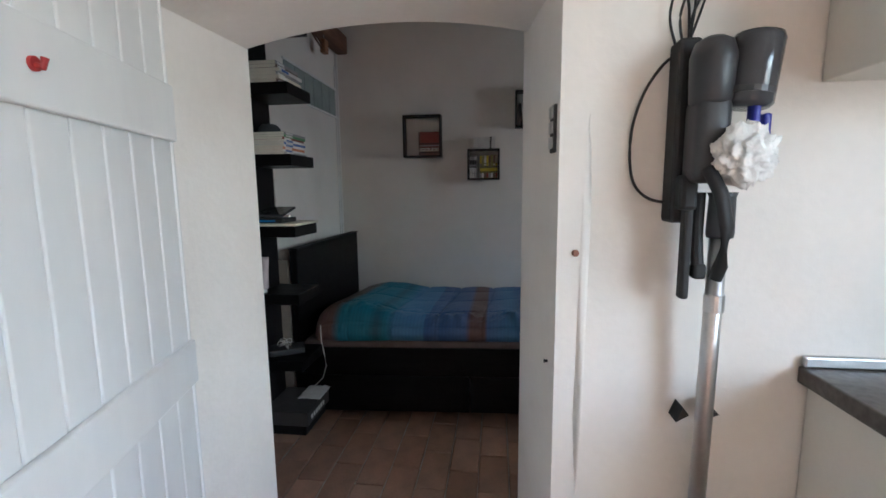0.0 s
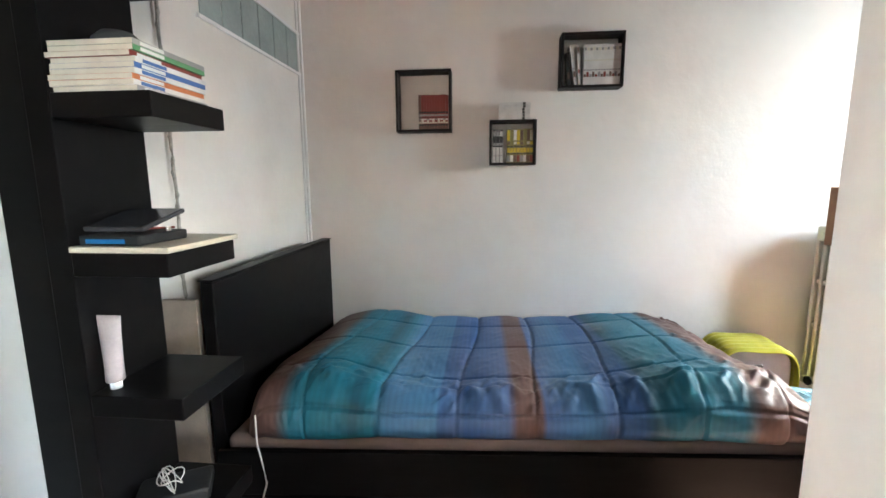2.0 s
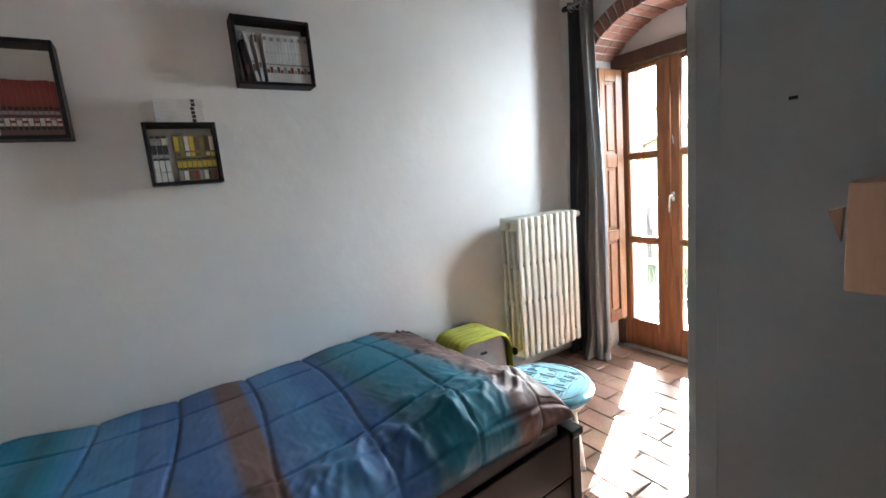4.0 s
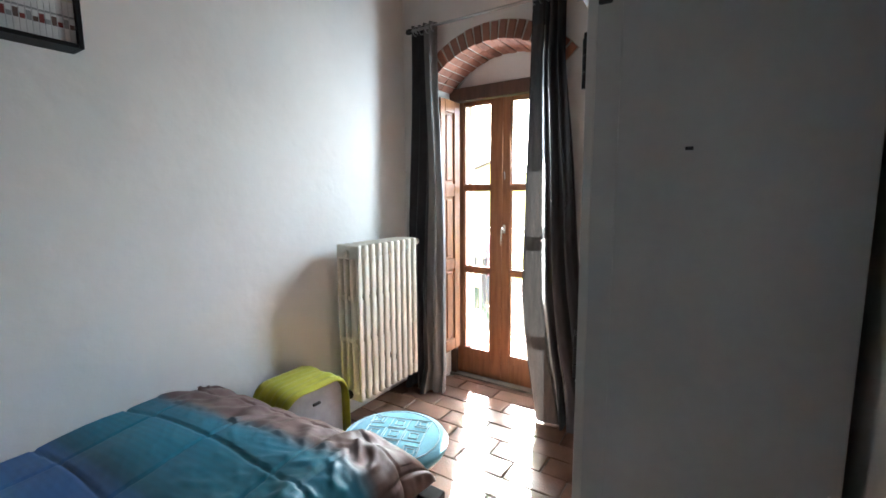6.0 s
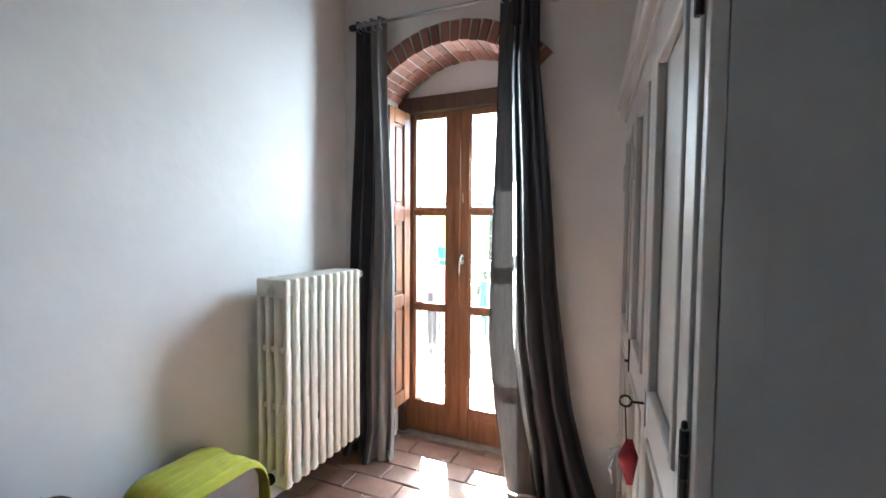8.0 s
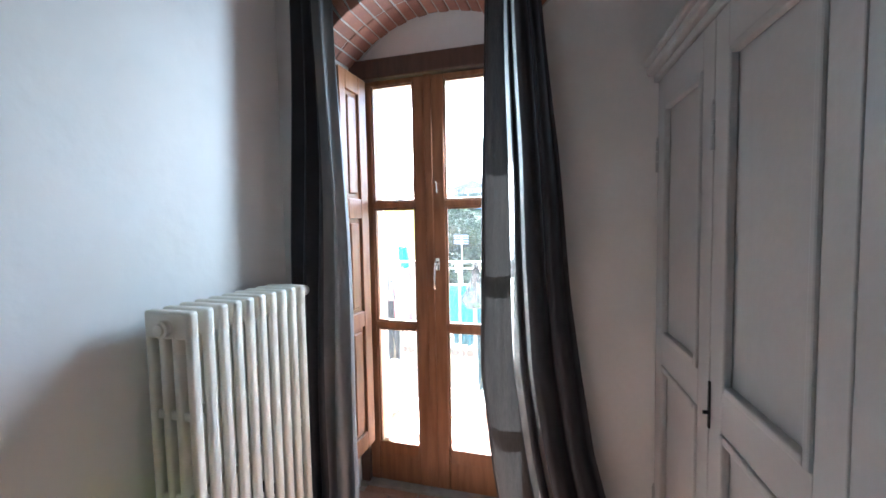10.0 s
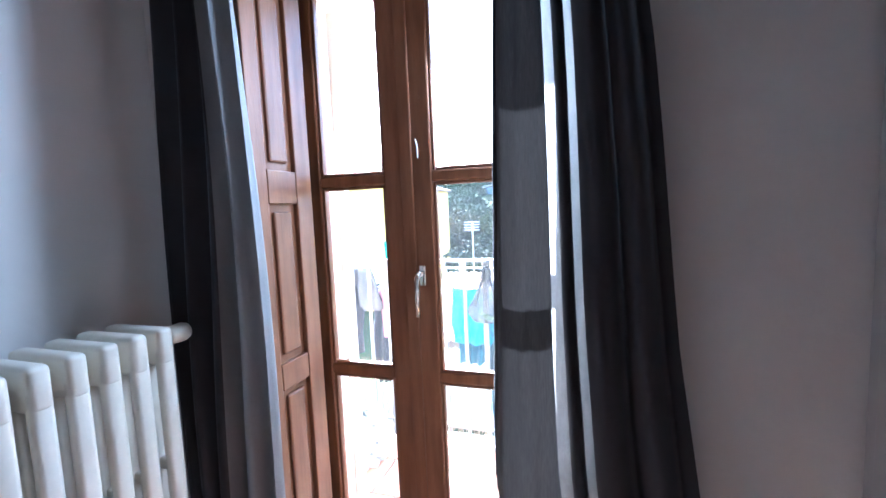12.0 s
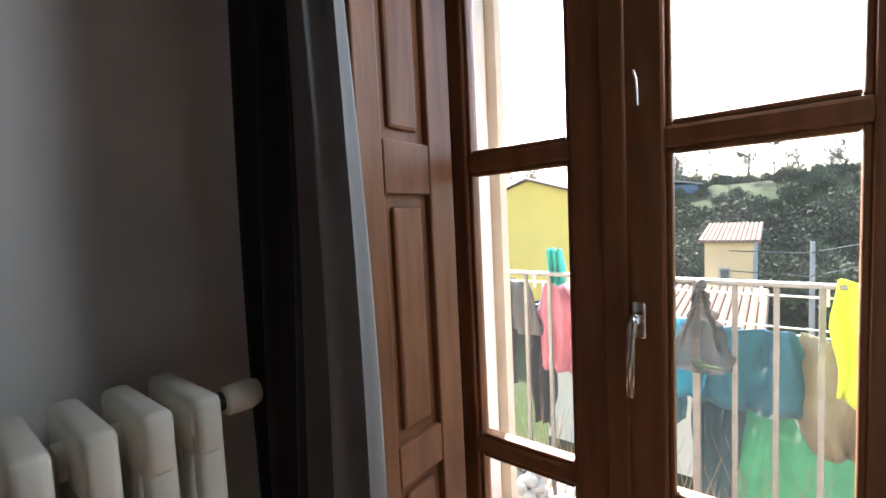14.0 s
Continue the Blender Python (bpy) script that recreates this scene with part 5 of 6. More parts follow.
def garment(label, outline, x, mat, seed, swing=0.03, name="garment"):
    """A hanging piece of washing: rows of (z, y from, y to), with soft folds."""
    outline = [(z - (0.12 if x > 4.5 else 0), y0 - (0.30 if y0 < 3.83 else 0.20), y1 - (0.30 if y0 < 3.83 else 0.20)) for z, y0, y1 in outline]
    x -= 0.09
    bm = bmesh.new()
    rows = []
    n = 16
    for i, (a, b) in enumerate(zip(outline, outline[1:])):
        for s in range(5 if i < len(outline) - 2 else 6):
            f = s / 5
            z, y0, y1 = [a[k] + (b[k] - a[k]) * f for k in range(3)]
            row = []
            for j in range(n + 1):
                u = j / n
                w = noise.noise(Vector((u * 3.2 + seed, z * 1.2, seed * 1.7)))
                dx = 1.3 * swing * w + 0.026 * math.sin(u * 15 + seed + z * 2) + 0.040 * noise.noise(Vector((u * 8 + seed, z * 5, 1))) + 0.016 * noise.noise(Vector((u * 17, z * 14 + seed, 3)))
                row.append(bm.verts.new((x + dx, y0 + (y1 - y0) * u + 0.006 * math.sin(z * 22 + seed), z + 0.006 * math.sin(u * 9 + seed))))
            rows.append(row)
    for r0, r1 in zip(rows, rows[1:]):
        for j in range(n):
            bm.faces.new((r0[j], r0[j + 1], r1[j + 1], r1[j]))
    ob = single(name, bm, mat, label, "laundry", "washing on the balcony", smooth=True)
    ob.modifiers.new("thickness", "SOLIDIFY").thickness = 0.003
    return ob


rack = thing("drying_rack", (4.5, 3.8, 0.9), "white wire drying rack hooked over the railing", "drying rack")
for x, z in ((4.33, 1.015), (4.46, 0.865), (4.57, 0.81)):
    part("wire", tube([(x, 2.4, z), (x, 4.4, z)], 0.004, 8), COVERS["white"], rack)
for y in (2.42, 3.48, 4.38):
    part("arm", tube([(4.195, y, 1.075), (4.23, y, 1.095), (4.33, y, 1.015), (4.46, y, 0.865), (4.57, y, 0.81)], 0.006, 8), COVERS["white"], rack)
NAVY, SLATE, PINK, AQUA, TEAL, PETROL, GREEN, KHAKI, NEON = [cloth_mat(a, b) for a, b in (("navy_cotton", (0.018, 0.02, 0.03)), ("slate_jersey", (0.12, 0.12, 0.13)), ("pink_jersey", (0.50, 0.17, 0.24)), ("aqua_fleece", (0.015, 0.24, 0.40)),
                                                        ("teal_jersey", (0.012, 0.10, 0.16)), ("petrol_trousers", (0.01, 0.055, 0.085)), ("green_sheet", (0.06, 0.33, 0.19)), ("khaki_cotton", (0.22, 0.19, 0.12)), ("neon_yellow_plastic", (0.62, 0.80, 0.03)))]
garment("navy trousers hanging on the drying rack", [(1.02, 4.30, 4.50), (0.7, 4.28, 4.50), (0.42, 4.30, 4.50)], 4.43, NAVY, 1)
garment("slate grey shorts hanging on the drying rack", [(1.02, 4.18, 4.32), (0.85, 4.12, 4.36), (0.74, 4.10, 4.37)], 4.41, SLATE, 2)
garment("dark trousers hanging on the drying rack", [(1.0, 4.10, 4.26), (0.6, 4.08, 4.26), (0.32, 4.12, 4.22)], 4.55, NAVY, 9)
garment("pink t-shirt hanging on the drying rack", [(1.01, 3.98, 4.12), (0.86, 3.90, 4.16), (0.80, 3.93, 4.12), (0.56, 3.93, 4.13)], 4.43, PINK, 3)
garment("cream vest hanging on the drying rack", [(1.0, 3.84, 3.95), (0.72, 3.82, 3.96)], 4.44, COVERS["cream"], 4)
garment("aqua fleece hanging on the drying rack", [(0.985, 3.50, 3.78), (0.74, 3.50, 3.80), (0.62, 3.54, 3.78)], 4.55, AQUA, 5)
garment("dark teal jumper hanging on the drying rack", [(0.96, 3.20, 3.52), (0.80, 3.14, 3.55), (0.60, 3.18, 3.52)], 4.56, TEAL, 6)
garment("petrol trousers hanging on the drying rack", [(0.94, 3.38, 3.56), (0.5, 3.36, 3.57), (0.06, 3.42, 3.55)], 4.66, PETROL, 7)
garment("teal vest hanging on the drying rack", [(0.93, 3.58, 3.78), (0.45, 3.60, 3.77)], 4.67, TEAL, 8)
garment("green sheet hanging on the drying rack", [(0.62, 2.92, 3.36), (0.30, 2.90, 3.40), (0.10, 2.92, 3.42)], 4.68, GREEN, 10, name="bed_sheet")
garment("khaki shirt hanging on the drying rack", [(0.95, 2.86, 3.18), (0.66, 2.84, 3.22), (0.46, 2.88, 3.14)], 4.60, KHAKI, 11)
garment("neon yellow apron hung over the railing", [(1.10, 2.95, 3.10), (0.95, 2.94, 3.11), (0.70, 2.96, 3.09)], 4.25, NEON, 12, 0.012, name="neon_cloth")
garment("turquoise cloth hung on the railing", [(1.19, 3.96, 4.02), (1.10, 3.955, 4.025), (1.02, 3.96, 4.02)], 4.34, cloth_mat("turquoise_plastic", (0.02, 0.42, 0.36)), 13, 0.01, name="turquoise_cloth")
for i in range(9):
    y = 2.62 + i * 0.19
    pg = thing("clothes_peg", (4.33, y, 1.0), "white plastic clothes peg on the drying wire", "peg", "clothes pegs")
    for s in (-1, 1):
        part("jaw", block(4.33 + s * 0.004 - 0.003, 4.33 + s * 0.004 + 0.003, y - 0.006, y + 0.006, 0.985, 1.05, 0.0015, None), COVERS["white"], pg)
BAG = material("thin_grey_carrier_film", (0.025, 0.025, 0.028), 0.45, vary=0.2, scale=14, bump=0.4)
let_light_through(BAG, 0.04)
bag_nodes, bag_links = BAG.node_tree.nodes, BAG.node_tree.links
clear_film, film_mix = bag_nodes.new("ShaderNodeBsdfTransparent"), bag_nodes.new("ShaderNodeMixShader")
film_mix.inputs["Fac"].default_value = 0.42
bag_links.new(bag_nodes["Material Output"].inputs["Surface"].links[0].from_socket, film_mix.inputs[1])
bag_links.new(clear_film.outputs["BSDF"], film_mix.inputs[2])
bag_links.new(film_mix.outputs["Shader"], bag_nodes["Material Output"].inputs["Surface"])
bm = bmesh.new()
rings = []
for k in range(15):
    v = k / 14
    r = 0.012 + 0.10 * min(1, v * 1.15) ** 1.25 - (0.05 * max(0, v - 0.88) / 0.12)
    rings.append([bm.verts.new((4.145 + 0.55 * r * math.cos(q) + 0.02 * noise.noise(Vector((math.cos(q) * 4, math.sin(q) * 4 + v * 9, 5))), 3.18 + r * math.sin(q) + 0.03 * noise.noise(Vector((math.cos(q) * 4, math.sin(q) * 4 + v * 9, 9))), 1.05 - 0.31 * v)) for q in [2 * math.pi * i / 22 for i in range(22)]])
for r0, r1 in zip(rings, rings[1:]):
    for i in range(22):
        bm.faces.new((r0[i], r0[(i + 1) % 22], r1[(i + 1) % 22], r1[i]))
bm.faces.new(rings[-1])
cb = thing("carrier_bag", (4.145, 3.18, 0.74), "crumpled grey plastic bag with pegs tied to the railing", "bag")
part("film", bm, BAG, cb, smooth=True)
for side in (-1, 1):
    part("strap", tube(eased([(4.15, 3.18, 1.06), (4.14, 3.18 + side * 0.022, 0.98), (4.135, 3.18 + side * 0.045, 0.90), (4.13, 3.18 + side * 0.06, 0.83)], 4), 0.008, 8), BLACK_RUBBER, cb, "dark twisted strap", True)
part("knot", lathe([(0.006, 0), (0.02, 0.012), (0.018, 0.03), (0.006, 0.045)], pose(4.162, 3.18, 1.045)), BLACK_RUBBER, cb, smooth=True)
part("peg_bundle", merge(*[block(-0.005, 0.005, -0.035, 0.035, -0.004, 0.004, 0.001, pose(4.125 + 0.01 * (i % 3), 3.145 + 0.012 * i, 0.765 + 0.006 * (i % 2), 20 * i, 12 * i, 37 * i)) for i in range(6)]), COVERS["green"], cb, "green pegs inside the bag")

KNIT = material("chunky_grey_wool", (0.36, 0.39, 0.40), 0.95, vary=0.1, scale=25, fine=200, bump=0.6)
bk = thing("knitted_basket", (3.93, 3.93, -0.05), "chunky grey knitted basket on the balcony floor", "basket")
for k in range(6):
    r = 0.13 + 0.03 * math.sin(math.pi * (k + 0.6) / 6)
    pts = [(3.93 + (r + 0.012 * math.sin(12 * a + k * math.pi)) * math.cos(a), 3.93 + (r + 0.012 * math.sin(12 * a + k * math.pi)) * math.sin(a), -0.022 + k * 0.046 + 0.010 * math.cos(12 * a + k * math.pi)) for a in [2 * math.pi * j / 72 for j in range(72)]]
    part("braid", tube(pts, 0.026, 8, True), KNIT, bk, smooth=True)
part("base", lathe([(0.12, 0), (0.12, 0.01)], pose(3.93, 3.93, -0.05)), KNIT, bk)

DRY = material("dry_straw_stems", (0.34, 0.27, 0.17), 0.9, vary=0.2, scale=20, bump=0.2)
rnd = random.Random(5)
stems = []
for i in range(170):
    y = rnd.uniform(2.6, 4.8)
    x = rnd.uniform(4.24, 4.33)
    h = rnd.uniform(0.15, 0.5)
    lean = rnd.uniform(-0.15, 0.15)
    stems.append(tube([(x, y, -0.05), (x + 0.03, y + lean * 0.4, -0.05 + h * 0.5), (x + rnd.uniform(-0.03, 0.06), y + lean, -0.05 + h)], 0.0022, 4, taper=0.4))
single("dry_stems", merge(*stems), DRY, "thin dry plant stems along the balcony edge", "dry plants", kind="stuff")

# ---- the view ----
GRASS = material("rough_winter_grass", (0.040, 0.060, 0.018), 0.95, vary=0.3, scale=0.25, fine=3, bump=0.6, tint=(0.07, 0.062, 0.035), gloss=0.05)


def hill(x, y):
    t = min(1, max(0, (x - 33) / 34))
    s = t * t * (3 - 2 * t)
    return -6.0 + 10.2 * s + (0.7 * noise.noise(Vector((x * 0.06, y * 0.06, 0))) if x > 30 else 0) + (0.012 * (x - 70) if x > 70 else 0)


bm = bmesh.new()
xs = [-3000, -600, -100, -20] + [3 + 2.5 * i for i in range(44)] + [130, 180, 300, 800, 3000]
ys = [-3000, -700, -250, -110] + [-66 + 6 * i for i in range(25)] + [120, 260, 700, 3000]
gr = [[bm.verts.new((x, y, hill(x, y) if x > 3 else -6.0)) for y in ys] for x in xs]
for r0, r1 in zip(gr, gr[1:]):
    for j in range(len(ys) - 1):
        bm.faces.new((r0[j], r1[j], r1[j + 1], r0[j + 1]))
structure("ground", bm, GRASS, "grassy ground rising to a hillside", "ground", smooth=True)

OCHRE = material("ochre_house_render", (0.62, 0.43, 0.22), 0.9, vary=0.08, scale=0.8, fine=12, bump=0.3)
YELLOW_RENDER = material("yellow_house_render", (0.82, 0.54, 0.11), 0.9, vary=0.05, scale=0.6, fine=10, bump=0.2)
GREY_RENDER = material("weathered_grey_render", (0.36, 0.33, 0.30), 0.9, vary=0.15, scale=0.9, fine=12, bump=0.3)
ROOF = material("clay_roof_tile", (0.25, 0.15, 0.105), 0.85, vary=0.2, scale=3, fine=30, bump=0.3, tint=(0.15, 0.115, 0.09), gloss=0.1)
SHUTTER_DARK = material("dark_window_opening", (0.035, 0.035, 0.04), 0.4, vary=0.1)


def tile_roof(y0, y1, x0, x1, z_of, step=0.22):
    """Rows of half-round clay tiles running down a slope; z_of(x, y) is the roof's plane."""
    out = []
    y = y0
    while y < y1:
        out.append(tube([(x0, y, z_of(x0, y)), (x1, y, z_of(x1, y))], step * 0.53, 8))
        y += step
    return merge(*out)


def window_in(parent, x, y0, y1, z0, z1):
    w = part("window", merge(block(x - 0.06, x + 0.01, y0 - 0.08, y0, z0 - 0.08, z1 + 0.08), block(x - 0.06, x + 0.01, y1, y1 + 0.08, z0 - 0.08, z1 + 0.08), block(x - 0.06, x + 0.01, y0, y1, z1, z1 + 0.08), block(x - 0.09, x + 0.01, y0, y1, z0 - 0.10, z0)), GREY_RENDER, parent)
    part("pane", block(x - 0.02, x + 0.01, y0, y1, z0, z1), SHUTTER_DARK, w)


yh = thing("yellow_house", (33, 17, -6), "yellow rendered house with a tiled gable roof", "house")
gable = [(14.1, -6.0), (20.05, -6.0), (20.05, 2.75), (17.0, 3.72), (14.1, 2.85)]
part("wall", prism(gable, "x", 30.0, 38.0), YELLOW_RENDER, yh)
part("roof", merge(prism([(13.85, 2.80), (17.0, 3.78), (17.0, 3.92), (13.85, 2.94)], "x", 29.7, 38.3), prism([(20.4, 2.68), (17.0, 3.78), (17.0, 3.92), (20.4, 2.82)], "x", 29.7, 38.3)), ROOF, yh, "clay tiled roof")
side = thing("low_yellow_wing", (32, 21.6, -6), "lower yellow wing with small windows and tiled roof", "house")
part("wall", block(30.3, 37, 20.06, 26.0, -6.0, 2.45), YELLOW_RENDER, side)
part("roof", tile_roof(20.1, 26.2, 30.0, 36.5, lambda x, y: 2.5 + 0.16 * (x - 30), 0.3), ROOF, side, "clay tiled roof")
for z in (1.15, -0.55, -2.9):
    window_in(side, 30.3, 20.5, 21.15, z, z + (0.75 if z > 0 else 1.1))
tw = thing("ochre_tower_house", (29.5, 5.2, -6), "narrow ochre house with a small window and tiled roof", "house")
part("wall", block(28.0, 31.6, 4.02, 6.05, -6.5, -0.42), OCHRE, tw, "ochre rendered wall")
part("side_wall", block(28.01, 31.6, 3.96, 4.019, -6.5, -0.44), GREY_RENDER, tw, "bare grey side wall")
part("roof", tile_roof(3.80, 6.25, 27.7, 31.9, lambda x, y: -0.42 + 0.17 * (x - 27.7), 0.2), ROOF, tw, "clay tiled roof")
window_in(tw, 28.0, 5.0, 5.35, -2.6, -1.85)
lr = thing("low_roof_house", (17, 6, -6), "low neighbouring house with a broad clay tile roof", "house")
part("wall", block(15.2, 22.0, 3.6, 9.0, -6.0, -2.95), CREAM_RENDER, lr)
part("roof", tile_roof(3.4, 9.2, 14.6, 22.4, lambda x, y: -2.95 + 0.13 * (x - 14.6), 0.26), ROOF, lr, "clay tiled roof")
sd = thing("blue_shed", (60, 12.9, 3), "long blue metal shed on the hillside", "shed")
hz = hill(61, 13)
part("wall", block(60, 63, 10.6, 15.6, hz - 0.8, 4.0), material("blue_sheet_metal", (0.07, 0.12, 0.17), 0.5, vary=0.1, scale=2), sd)
part("roof", prism([(10.2, 3.95), (13.0, 4.5), (16.0, 3.95), (16.0, 4.1), (13.0, 4.66), (10.2, 4.1)], "x", 59.5, 63.4), GREY_RENDER, sd, "pale sheet roof")
an = thing("antenna_mast", (21, 7.6, -1.2), "thin antenna mast with a small panel", "antenna")
part("mast", tube([(21, 7.6, -2.2), (21, 7.6, 0.75)], 0.03, 8), STEEL, an)
part("antenna_panel", merge(*[tube([(20.9, 7.25, 0.35 + 0.12 * k), (20.9, 7.95, 0.35 + 0.12 * k)], 0.025, 6) for k in range(4)]), STEEL, an)
for i, (z0, z1) in enumerate(((0.4, 0.1), (-0.4, -0.9))):
    single("overhead_wire", tube([(24, -12, z0), (24, 0, z0 - 0.5), (26, 2, z1 - 0.9), (28.0, 5.0, z1 - 1.0)], 0.025, 5), BLACK_RUBBER, "sagging black overhead wire", "wire", "overhead wires")
pole = thing("utility_pole", (26, 1.9, -6), "grey concrete utility pole", "pole")
part("shaft", tube([(26, 1.9, -6.1), (26, 1.9, -0.3)], 0.12, 10, taper=0.7), GREY_RENDER, pole)

# trees and shrubs
LEAF_DARK = material("dark_evergreen_leaf", (0.072, 0.088, 0.044), 0.85, vary=0.25, scale=0.8, fine=9, bump=0.0, per_object=0.35, gloss=0.12)
LEAF_LIGHT = material("olive_green_leaf", (0.12, 0.12, 0.07), 0.85, vary=0.25, scale=0.8, fine=9, bump=0.0, per_object=0.35, gloss=0.12)
BARK = material("grey_bark", (0.11, 0.085, 0.065), 0.9, vary=0.2, scale=6, bump=0.4)
TWIG = material("bare_twig", (0.14, 0.105, 0.085), 0.9, vary=0.2, scale=6, bump=0.2)


def crown_bmesh(seed, n, rx, rz, leaf):
    rnd = random.Random(seed)
    lobes = [(Vector((rnd.uniform(-0.6, 0.6) * rx, rnd.uniform(-0.6, 0.6) * rx, rz * rnd.uniform(0.2, 1.0))), rnd.uniform(0.3, 0.55) * rx) for _ in range(11)]
    verts, faces = [], []
    for i in range(n):
        c, r = lobes[rnd.randrange(len(lobes))]
        d = Vector((rnd.gauss(0, 1), rnd.gauss(0, 1), rnd.gauss(0, 0.9))).normalized() * r * rnd.uniform(0.55, 1.08)
        p = c + d
        if p.z < 0.02:
            p.z = rnd.uniform(0.02, 0.3)
        q = Euler((rnd.uniform(0, 6.3), rnd.uniform(0, 6.3), rnd.uniform(0, 6.3))).to_matrix()
        s = leaf * rnd.uniform(0.6, 1.4)
        k = len(verts)
        verts += [p + q @ Vector(v) * s for v in ((-0.5, 0, 0), (0, -0.28, 0.06), (0.55, 0, 0), (0, 0.28, 0.06))]
        faces.append((k, k + 1, k + 2, k + 3))
    me = bpy.data.meshes.new("crown")
    me.from_pydata(verts, [], faces)
    bm = bmesh.new()
    bm.from_mesh(me)
    bpy.data.meshes.remove(me)
    return bm


def shrub(seed, mat, label, n=2600, rx=2.4, rz=2.4, leaf=0.34):
    s = thing("shrub", (0, 0, 0), label, "shrub", "shrubs on the hillside")
    part("stem", merge(*[tube([(0, 0, -0.4), (0.5 * math.cos(a), 0.5 * math.sin(a), rz * 0.5), (1.1 * math.cos(a), 1.1 * math.sin(a), rz)], 0.07, 6, taper=0.3) for a in (0.3, 1.7, 3.3, 4.9)]), BARK, s)
    part("crown", crown_bmesh(seed, n, rx, rz, leaf), mat, s)
    return s


def bare_tree(seed, h=5.5):
    rnd = random.Random(seed)
    t = thing("bare_tree", (0, 0, 0), "leafless winter tree with fine twigs", "tree", "bare trees on the ridge")
    part("trunk", tube([(0, 0, -0.3), (0.05, 0, h * 0.25), (-0.05, 0.05, h * 0.5), (0.0, 0.0, h * 0.8)], 0.13, 7, taper=0.25), BARK, t)
    tw = []
    for i in range(34):
        z = h * rnd.uniform(0.28, 0.8)
        a = rnd.uniform(0, 6.3)
        l = h * 0.30 * rnd.uniform(0.6, 1.1)
        e = Vector((l * math.cos(a), l * math.sin(a), z + l * rnd.uniform(0.5, 1.0)))
        m = Vector((0.5 * l * math.cos(a), 0.5 * l * math.sin(a), z + l * 0.25))
        tw.append(tube([(0, 0, z), m, e], 0.045, 4, taper=0.4))
        for j in range(9):
            p = m.lerp(e, rnd.uniform(0, 1))
            q = p + Vector((rnd.uniform(-1, 1), rnd.uniform(-1, 1), rnd.uniform(0.2, 1.2))) * l * 0.4
            tw.append(tube([p, q], 0.02, 3, taper=0.5))
    part("branches", merge(*tw), TWIG, t)
    return t


def set_down(ob, x, y, s, turn, sink=0.3):
    ob.scale = (s, s, s)
    ob.location = (x, y, hill(x, y) - sink)
    ob.rotation_euler = (0, 0, turn)


rnd = random.Random(21)
protos = [shrub(31, LEAF_DARK, "dense dark evergreen shrub on the slope"), shrub(32, LEAF_LIGHT, "loose olive green shrub on the slope"), shrub(33, LEAF_DARK, "spreading dark green shrub on the slope", 2200, 2.8, 1.9)]
spots = []
for i in range(84):
    x = rnd.uniform(35, 53)
    spots.append((x, rnd.uniform(-9, 20) * x / 48 + 1.0, rnd.uniform(0.75, 1.2), rnd.uniform(0, 6.3)))
for i in range(110):
    x = rnd.uniform(52, 80)
    spots.append((x, rnd.uniform(-10, 22) * x / 60 + 1.0, rnd.uniform(0.3, 0.75), rnd.uniform(0, 6.3)))
for i, (x, y, s, a) in enumerate(spots):
    p = protos[i % 3]
    if i < 3:
        set_down(p, x, y, s, a)
    else:
        c = copy_thing(p, pose(x, y, hill(x, y) - 0.3, 0, 0, math.degrees(a)))
        c.scale = (s, s, s)
bare = [bare_tree(41), bare_tree(42, 6.5)]
for i in range(40):
    x, y, s, a = rnd.uniform(64, 95), -22 + i * 1.7 + rnd.uniform(-1, 1), rnd.uniform(0.7, 1.3), rnd.uniform(0, 6.3)
    if i < 2:
        set_down(bare[i], x, y, s, a, 0.1)
    else:
        c = copy_thing(bare[i % 2], pose(x, y, hill(x, y) - 0.1, 0, 0, math.degrees(a)))
        c.scale = (s, s, s)
hs = thing("hilltop_house", (100, 22, 4), "pale low house far off on the ridge", "house")
part("wall", block(100, 108, 20, 30, 3.0, 9.2), CREAM_RENDER, hs)
part("roof", prism([(19.5, 9.2), (25, 11.0), (30.5, 9.2)], "x", 99.5, 108.5), ROOF, hs)
for y in (21.5, 24, 26.5):
    window_in(hs, 100, y, y + 0.9, 6.4, 7.9)

# ---- brick arch of the window recess ----
W = OY1 - OY0
R = (W * W / 4 + ORI * ORI) / (2 * ORI)
CY, CZ = (OY0 + OY1) / 2, OSP + ORI - R
half = math.asin(W / 2 / R)
arch = thing("brick_arch", (EX, CY, OSP), "shallow arch of old red bricks over the window recess", "arch", kind="structure")
part("mortar_bed", prism([(CY + (R - 0.004) * math.sin(a), CZ + (R - 0.004) * math.cos(a)) for a in [half * (1 - k / 10) for k in range(21)]] + [(CY + (R + 0.105) * math.sin(a), CZ + (R + 0.105) * math.cos(a)) for a in [half * (k / 10 - 1) for k in range(21)]], "x", EX - 0.004, 3.055), LIME, arch)
nb = 20
rows_x = [(EX - 0.012, EX + 0.13), (EX + 0.138, 3.052)]
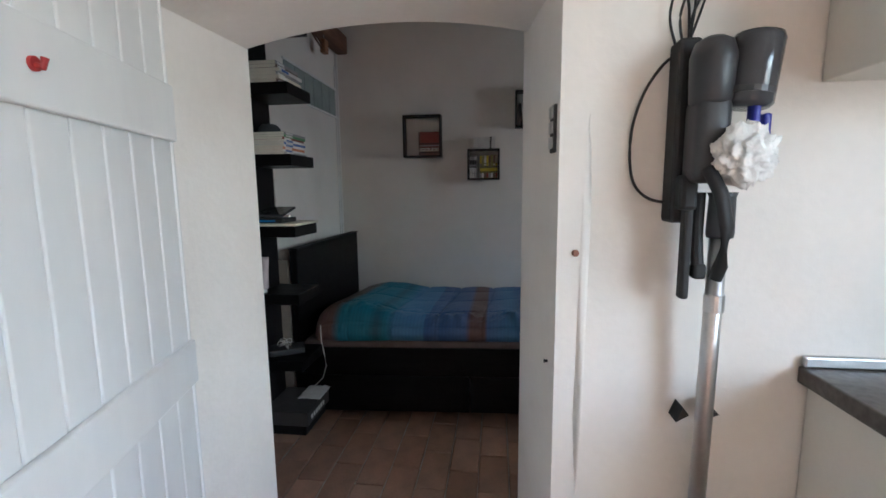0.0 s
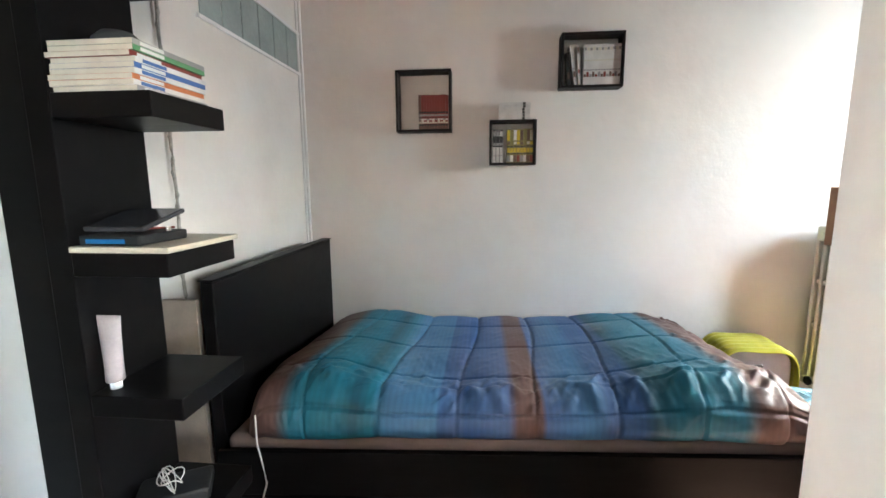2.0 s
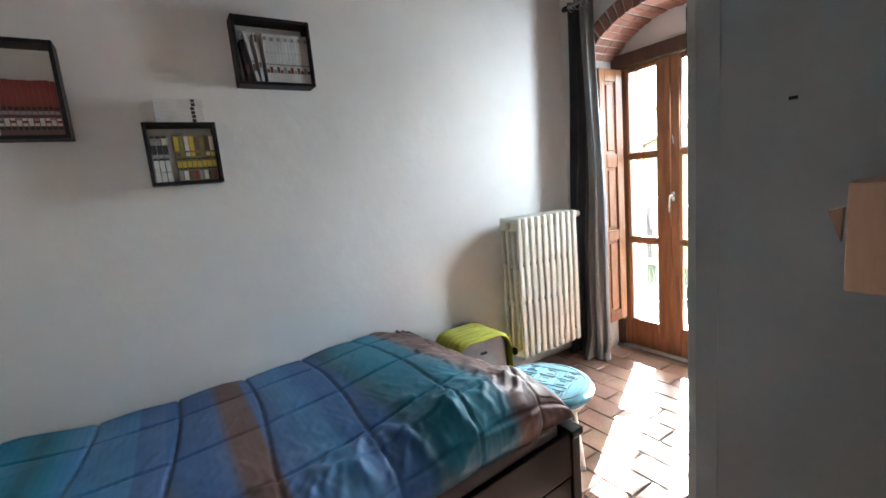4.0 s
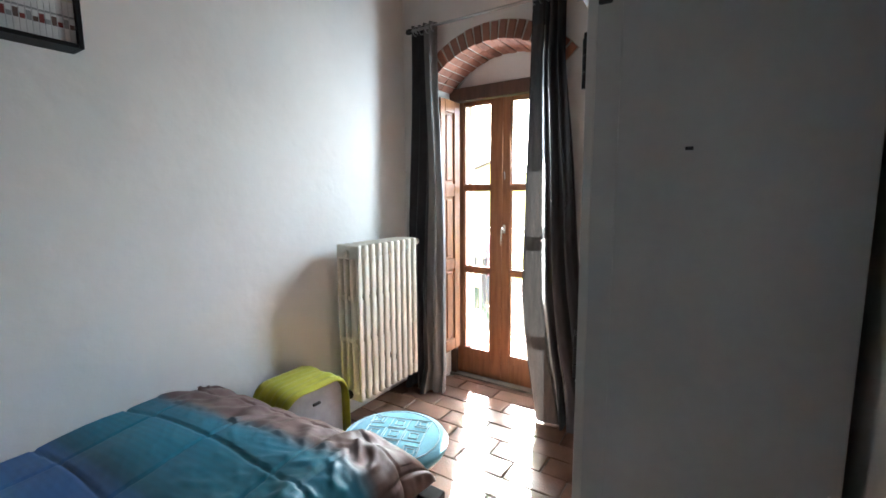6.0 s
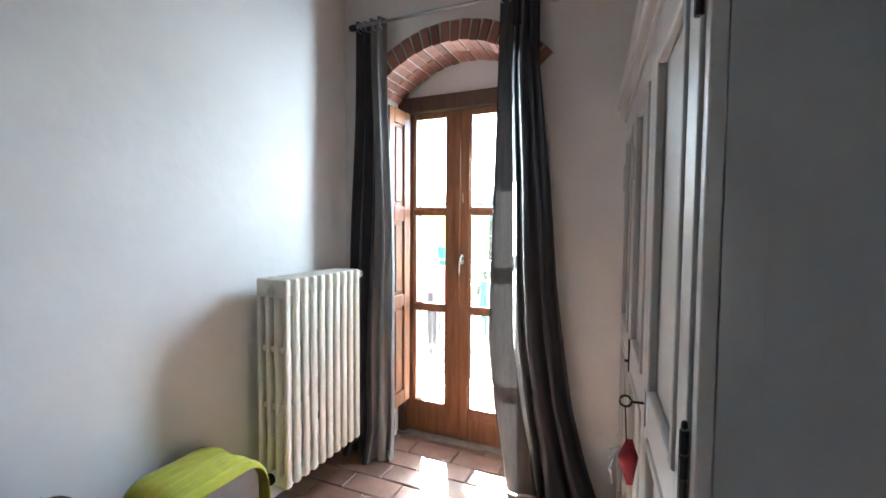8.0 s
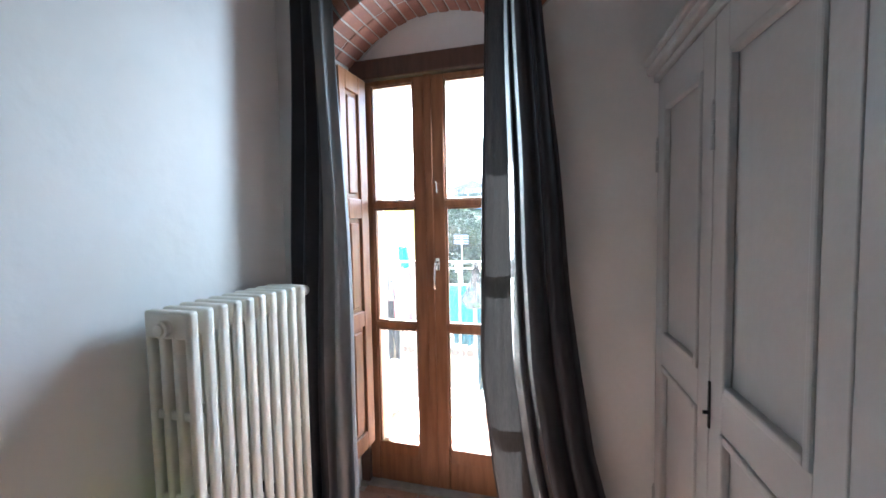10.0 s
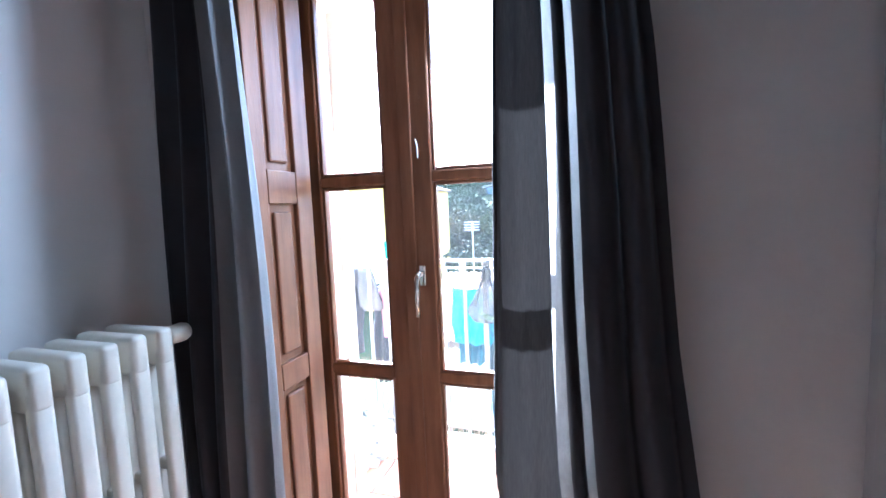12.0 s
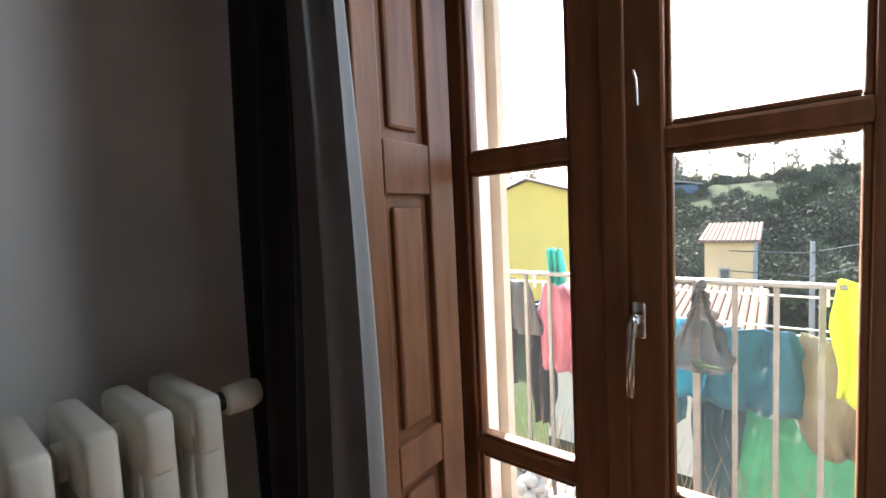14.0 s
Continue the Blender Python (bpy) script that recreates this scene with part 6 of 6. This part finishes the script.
for r, (bx0, bx1) in enumerate(rows_x):
    bw = 2 * half * R / nb
    bmesh_brick = mesh_of("brick", block(bx0, bx1, -bw / 2 + 0.004, bw / 2 - 0.004, R - 0.011, R + 0.10, 0.003, None, 1), BRICK)
    for i in range(nb):
        a = -half + (i + 0.5) * 2 * half / nb
        ob = new("brick", bmesh_brick)
        ob.parent = arch
        ob.matrix_parent_inverse = arch.matrix_basis.inverted()
        ob.matrix_basis = pose(0.002 * math.sin(i * 5.1), CY, CZ + 0.002 * math.sin(i * 3.3), -math.degrees(a), 0, 0)

# ---- floor tiles ----
def lay(name, label, mat, x0, x1, y0, y1, tl, tw, gap, z, shift, seed, keep=lambda x, y: True):
    """Tiles in courses along y: x0 to x1 is the run along y, y0 to y1 the run along x."""
    f = thing(name, ((y0 + y1) / 2, (x0 + x1) / 2, z), label, "floor", kind="structure")
    rnd = random.Random(seed)
    shapes = []
    for k in range(4):
        bm = block(-tl / 2 + gap / 2, tl / 2 - gap / 2, -tw / 2 + gap / 2, tw / 2 - gap / 2, -0.012, 0.0, 0.004, None, 1)
        for v in bm.verts:
            v.co += Vector((rnd.uniform(-1, 1), rnd.uniform(-1, 1), 0)) * 0.0018
        shapes.append(mesh_of("tile", bm, mat))
    j = 0
    y = y0
    while y < y1:
        off = (j % 2) * shift * tl
        x = x0 - off
        while x < x1 + tl:
            cx, cy = x + tl / 2, y + tw / 2
            if keep(cx, cy):
                ob = new("tile", shapes[rnd.randrange(4)])
                ob.parent = f
                ob.matrix_parent_inverse = f.matrix_basis.inverted()
                ob.matrix_basis = pose(cy, cx, z + rnd.uniform(-0.0015, 0.0015), rnd.uniform(-0.25, 0.25), rnd.uniform(-0.25, 0.25), rnd.uniform(-0.4, 0.4) + 90 + 180 * rnd.randrange(2))
            x += tl
        y += tw
        j += 1
    return f


lay("floor", "worn waxed terracotta floor tiles in running bond", TERRACOTTA, SY - 0.45, NY, WX, 3.02, 0.29, 0.15, 0.006, 0.0, 0.5, 6,
    lambda y, x: (x < EX + 0.14 and y > SY or DL - 0.1 < x < DR + 0.1) and not (x < 1.2 and y > 2.75) or (x >= EX and OY0 < y < OY1))
lay("balcony_floor", "square orange clay tiles on the balcony", BALCONY_TILE, 2.2, 5.0, 3.37, 4.10, 0.30, 0.30, 0.008, -0.04, 0.0, 7)
structure("kitchen_floor", block(-1.4, 2.4, -2.5, KY - 0.02, -0.012, 0.0), TERRACOTTA, "worn terracotta kitchen floor", "floor")
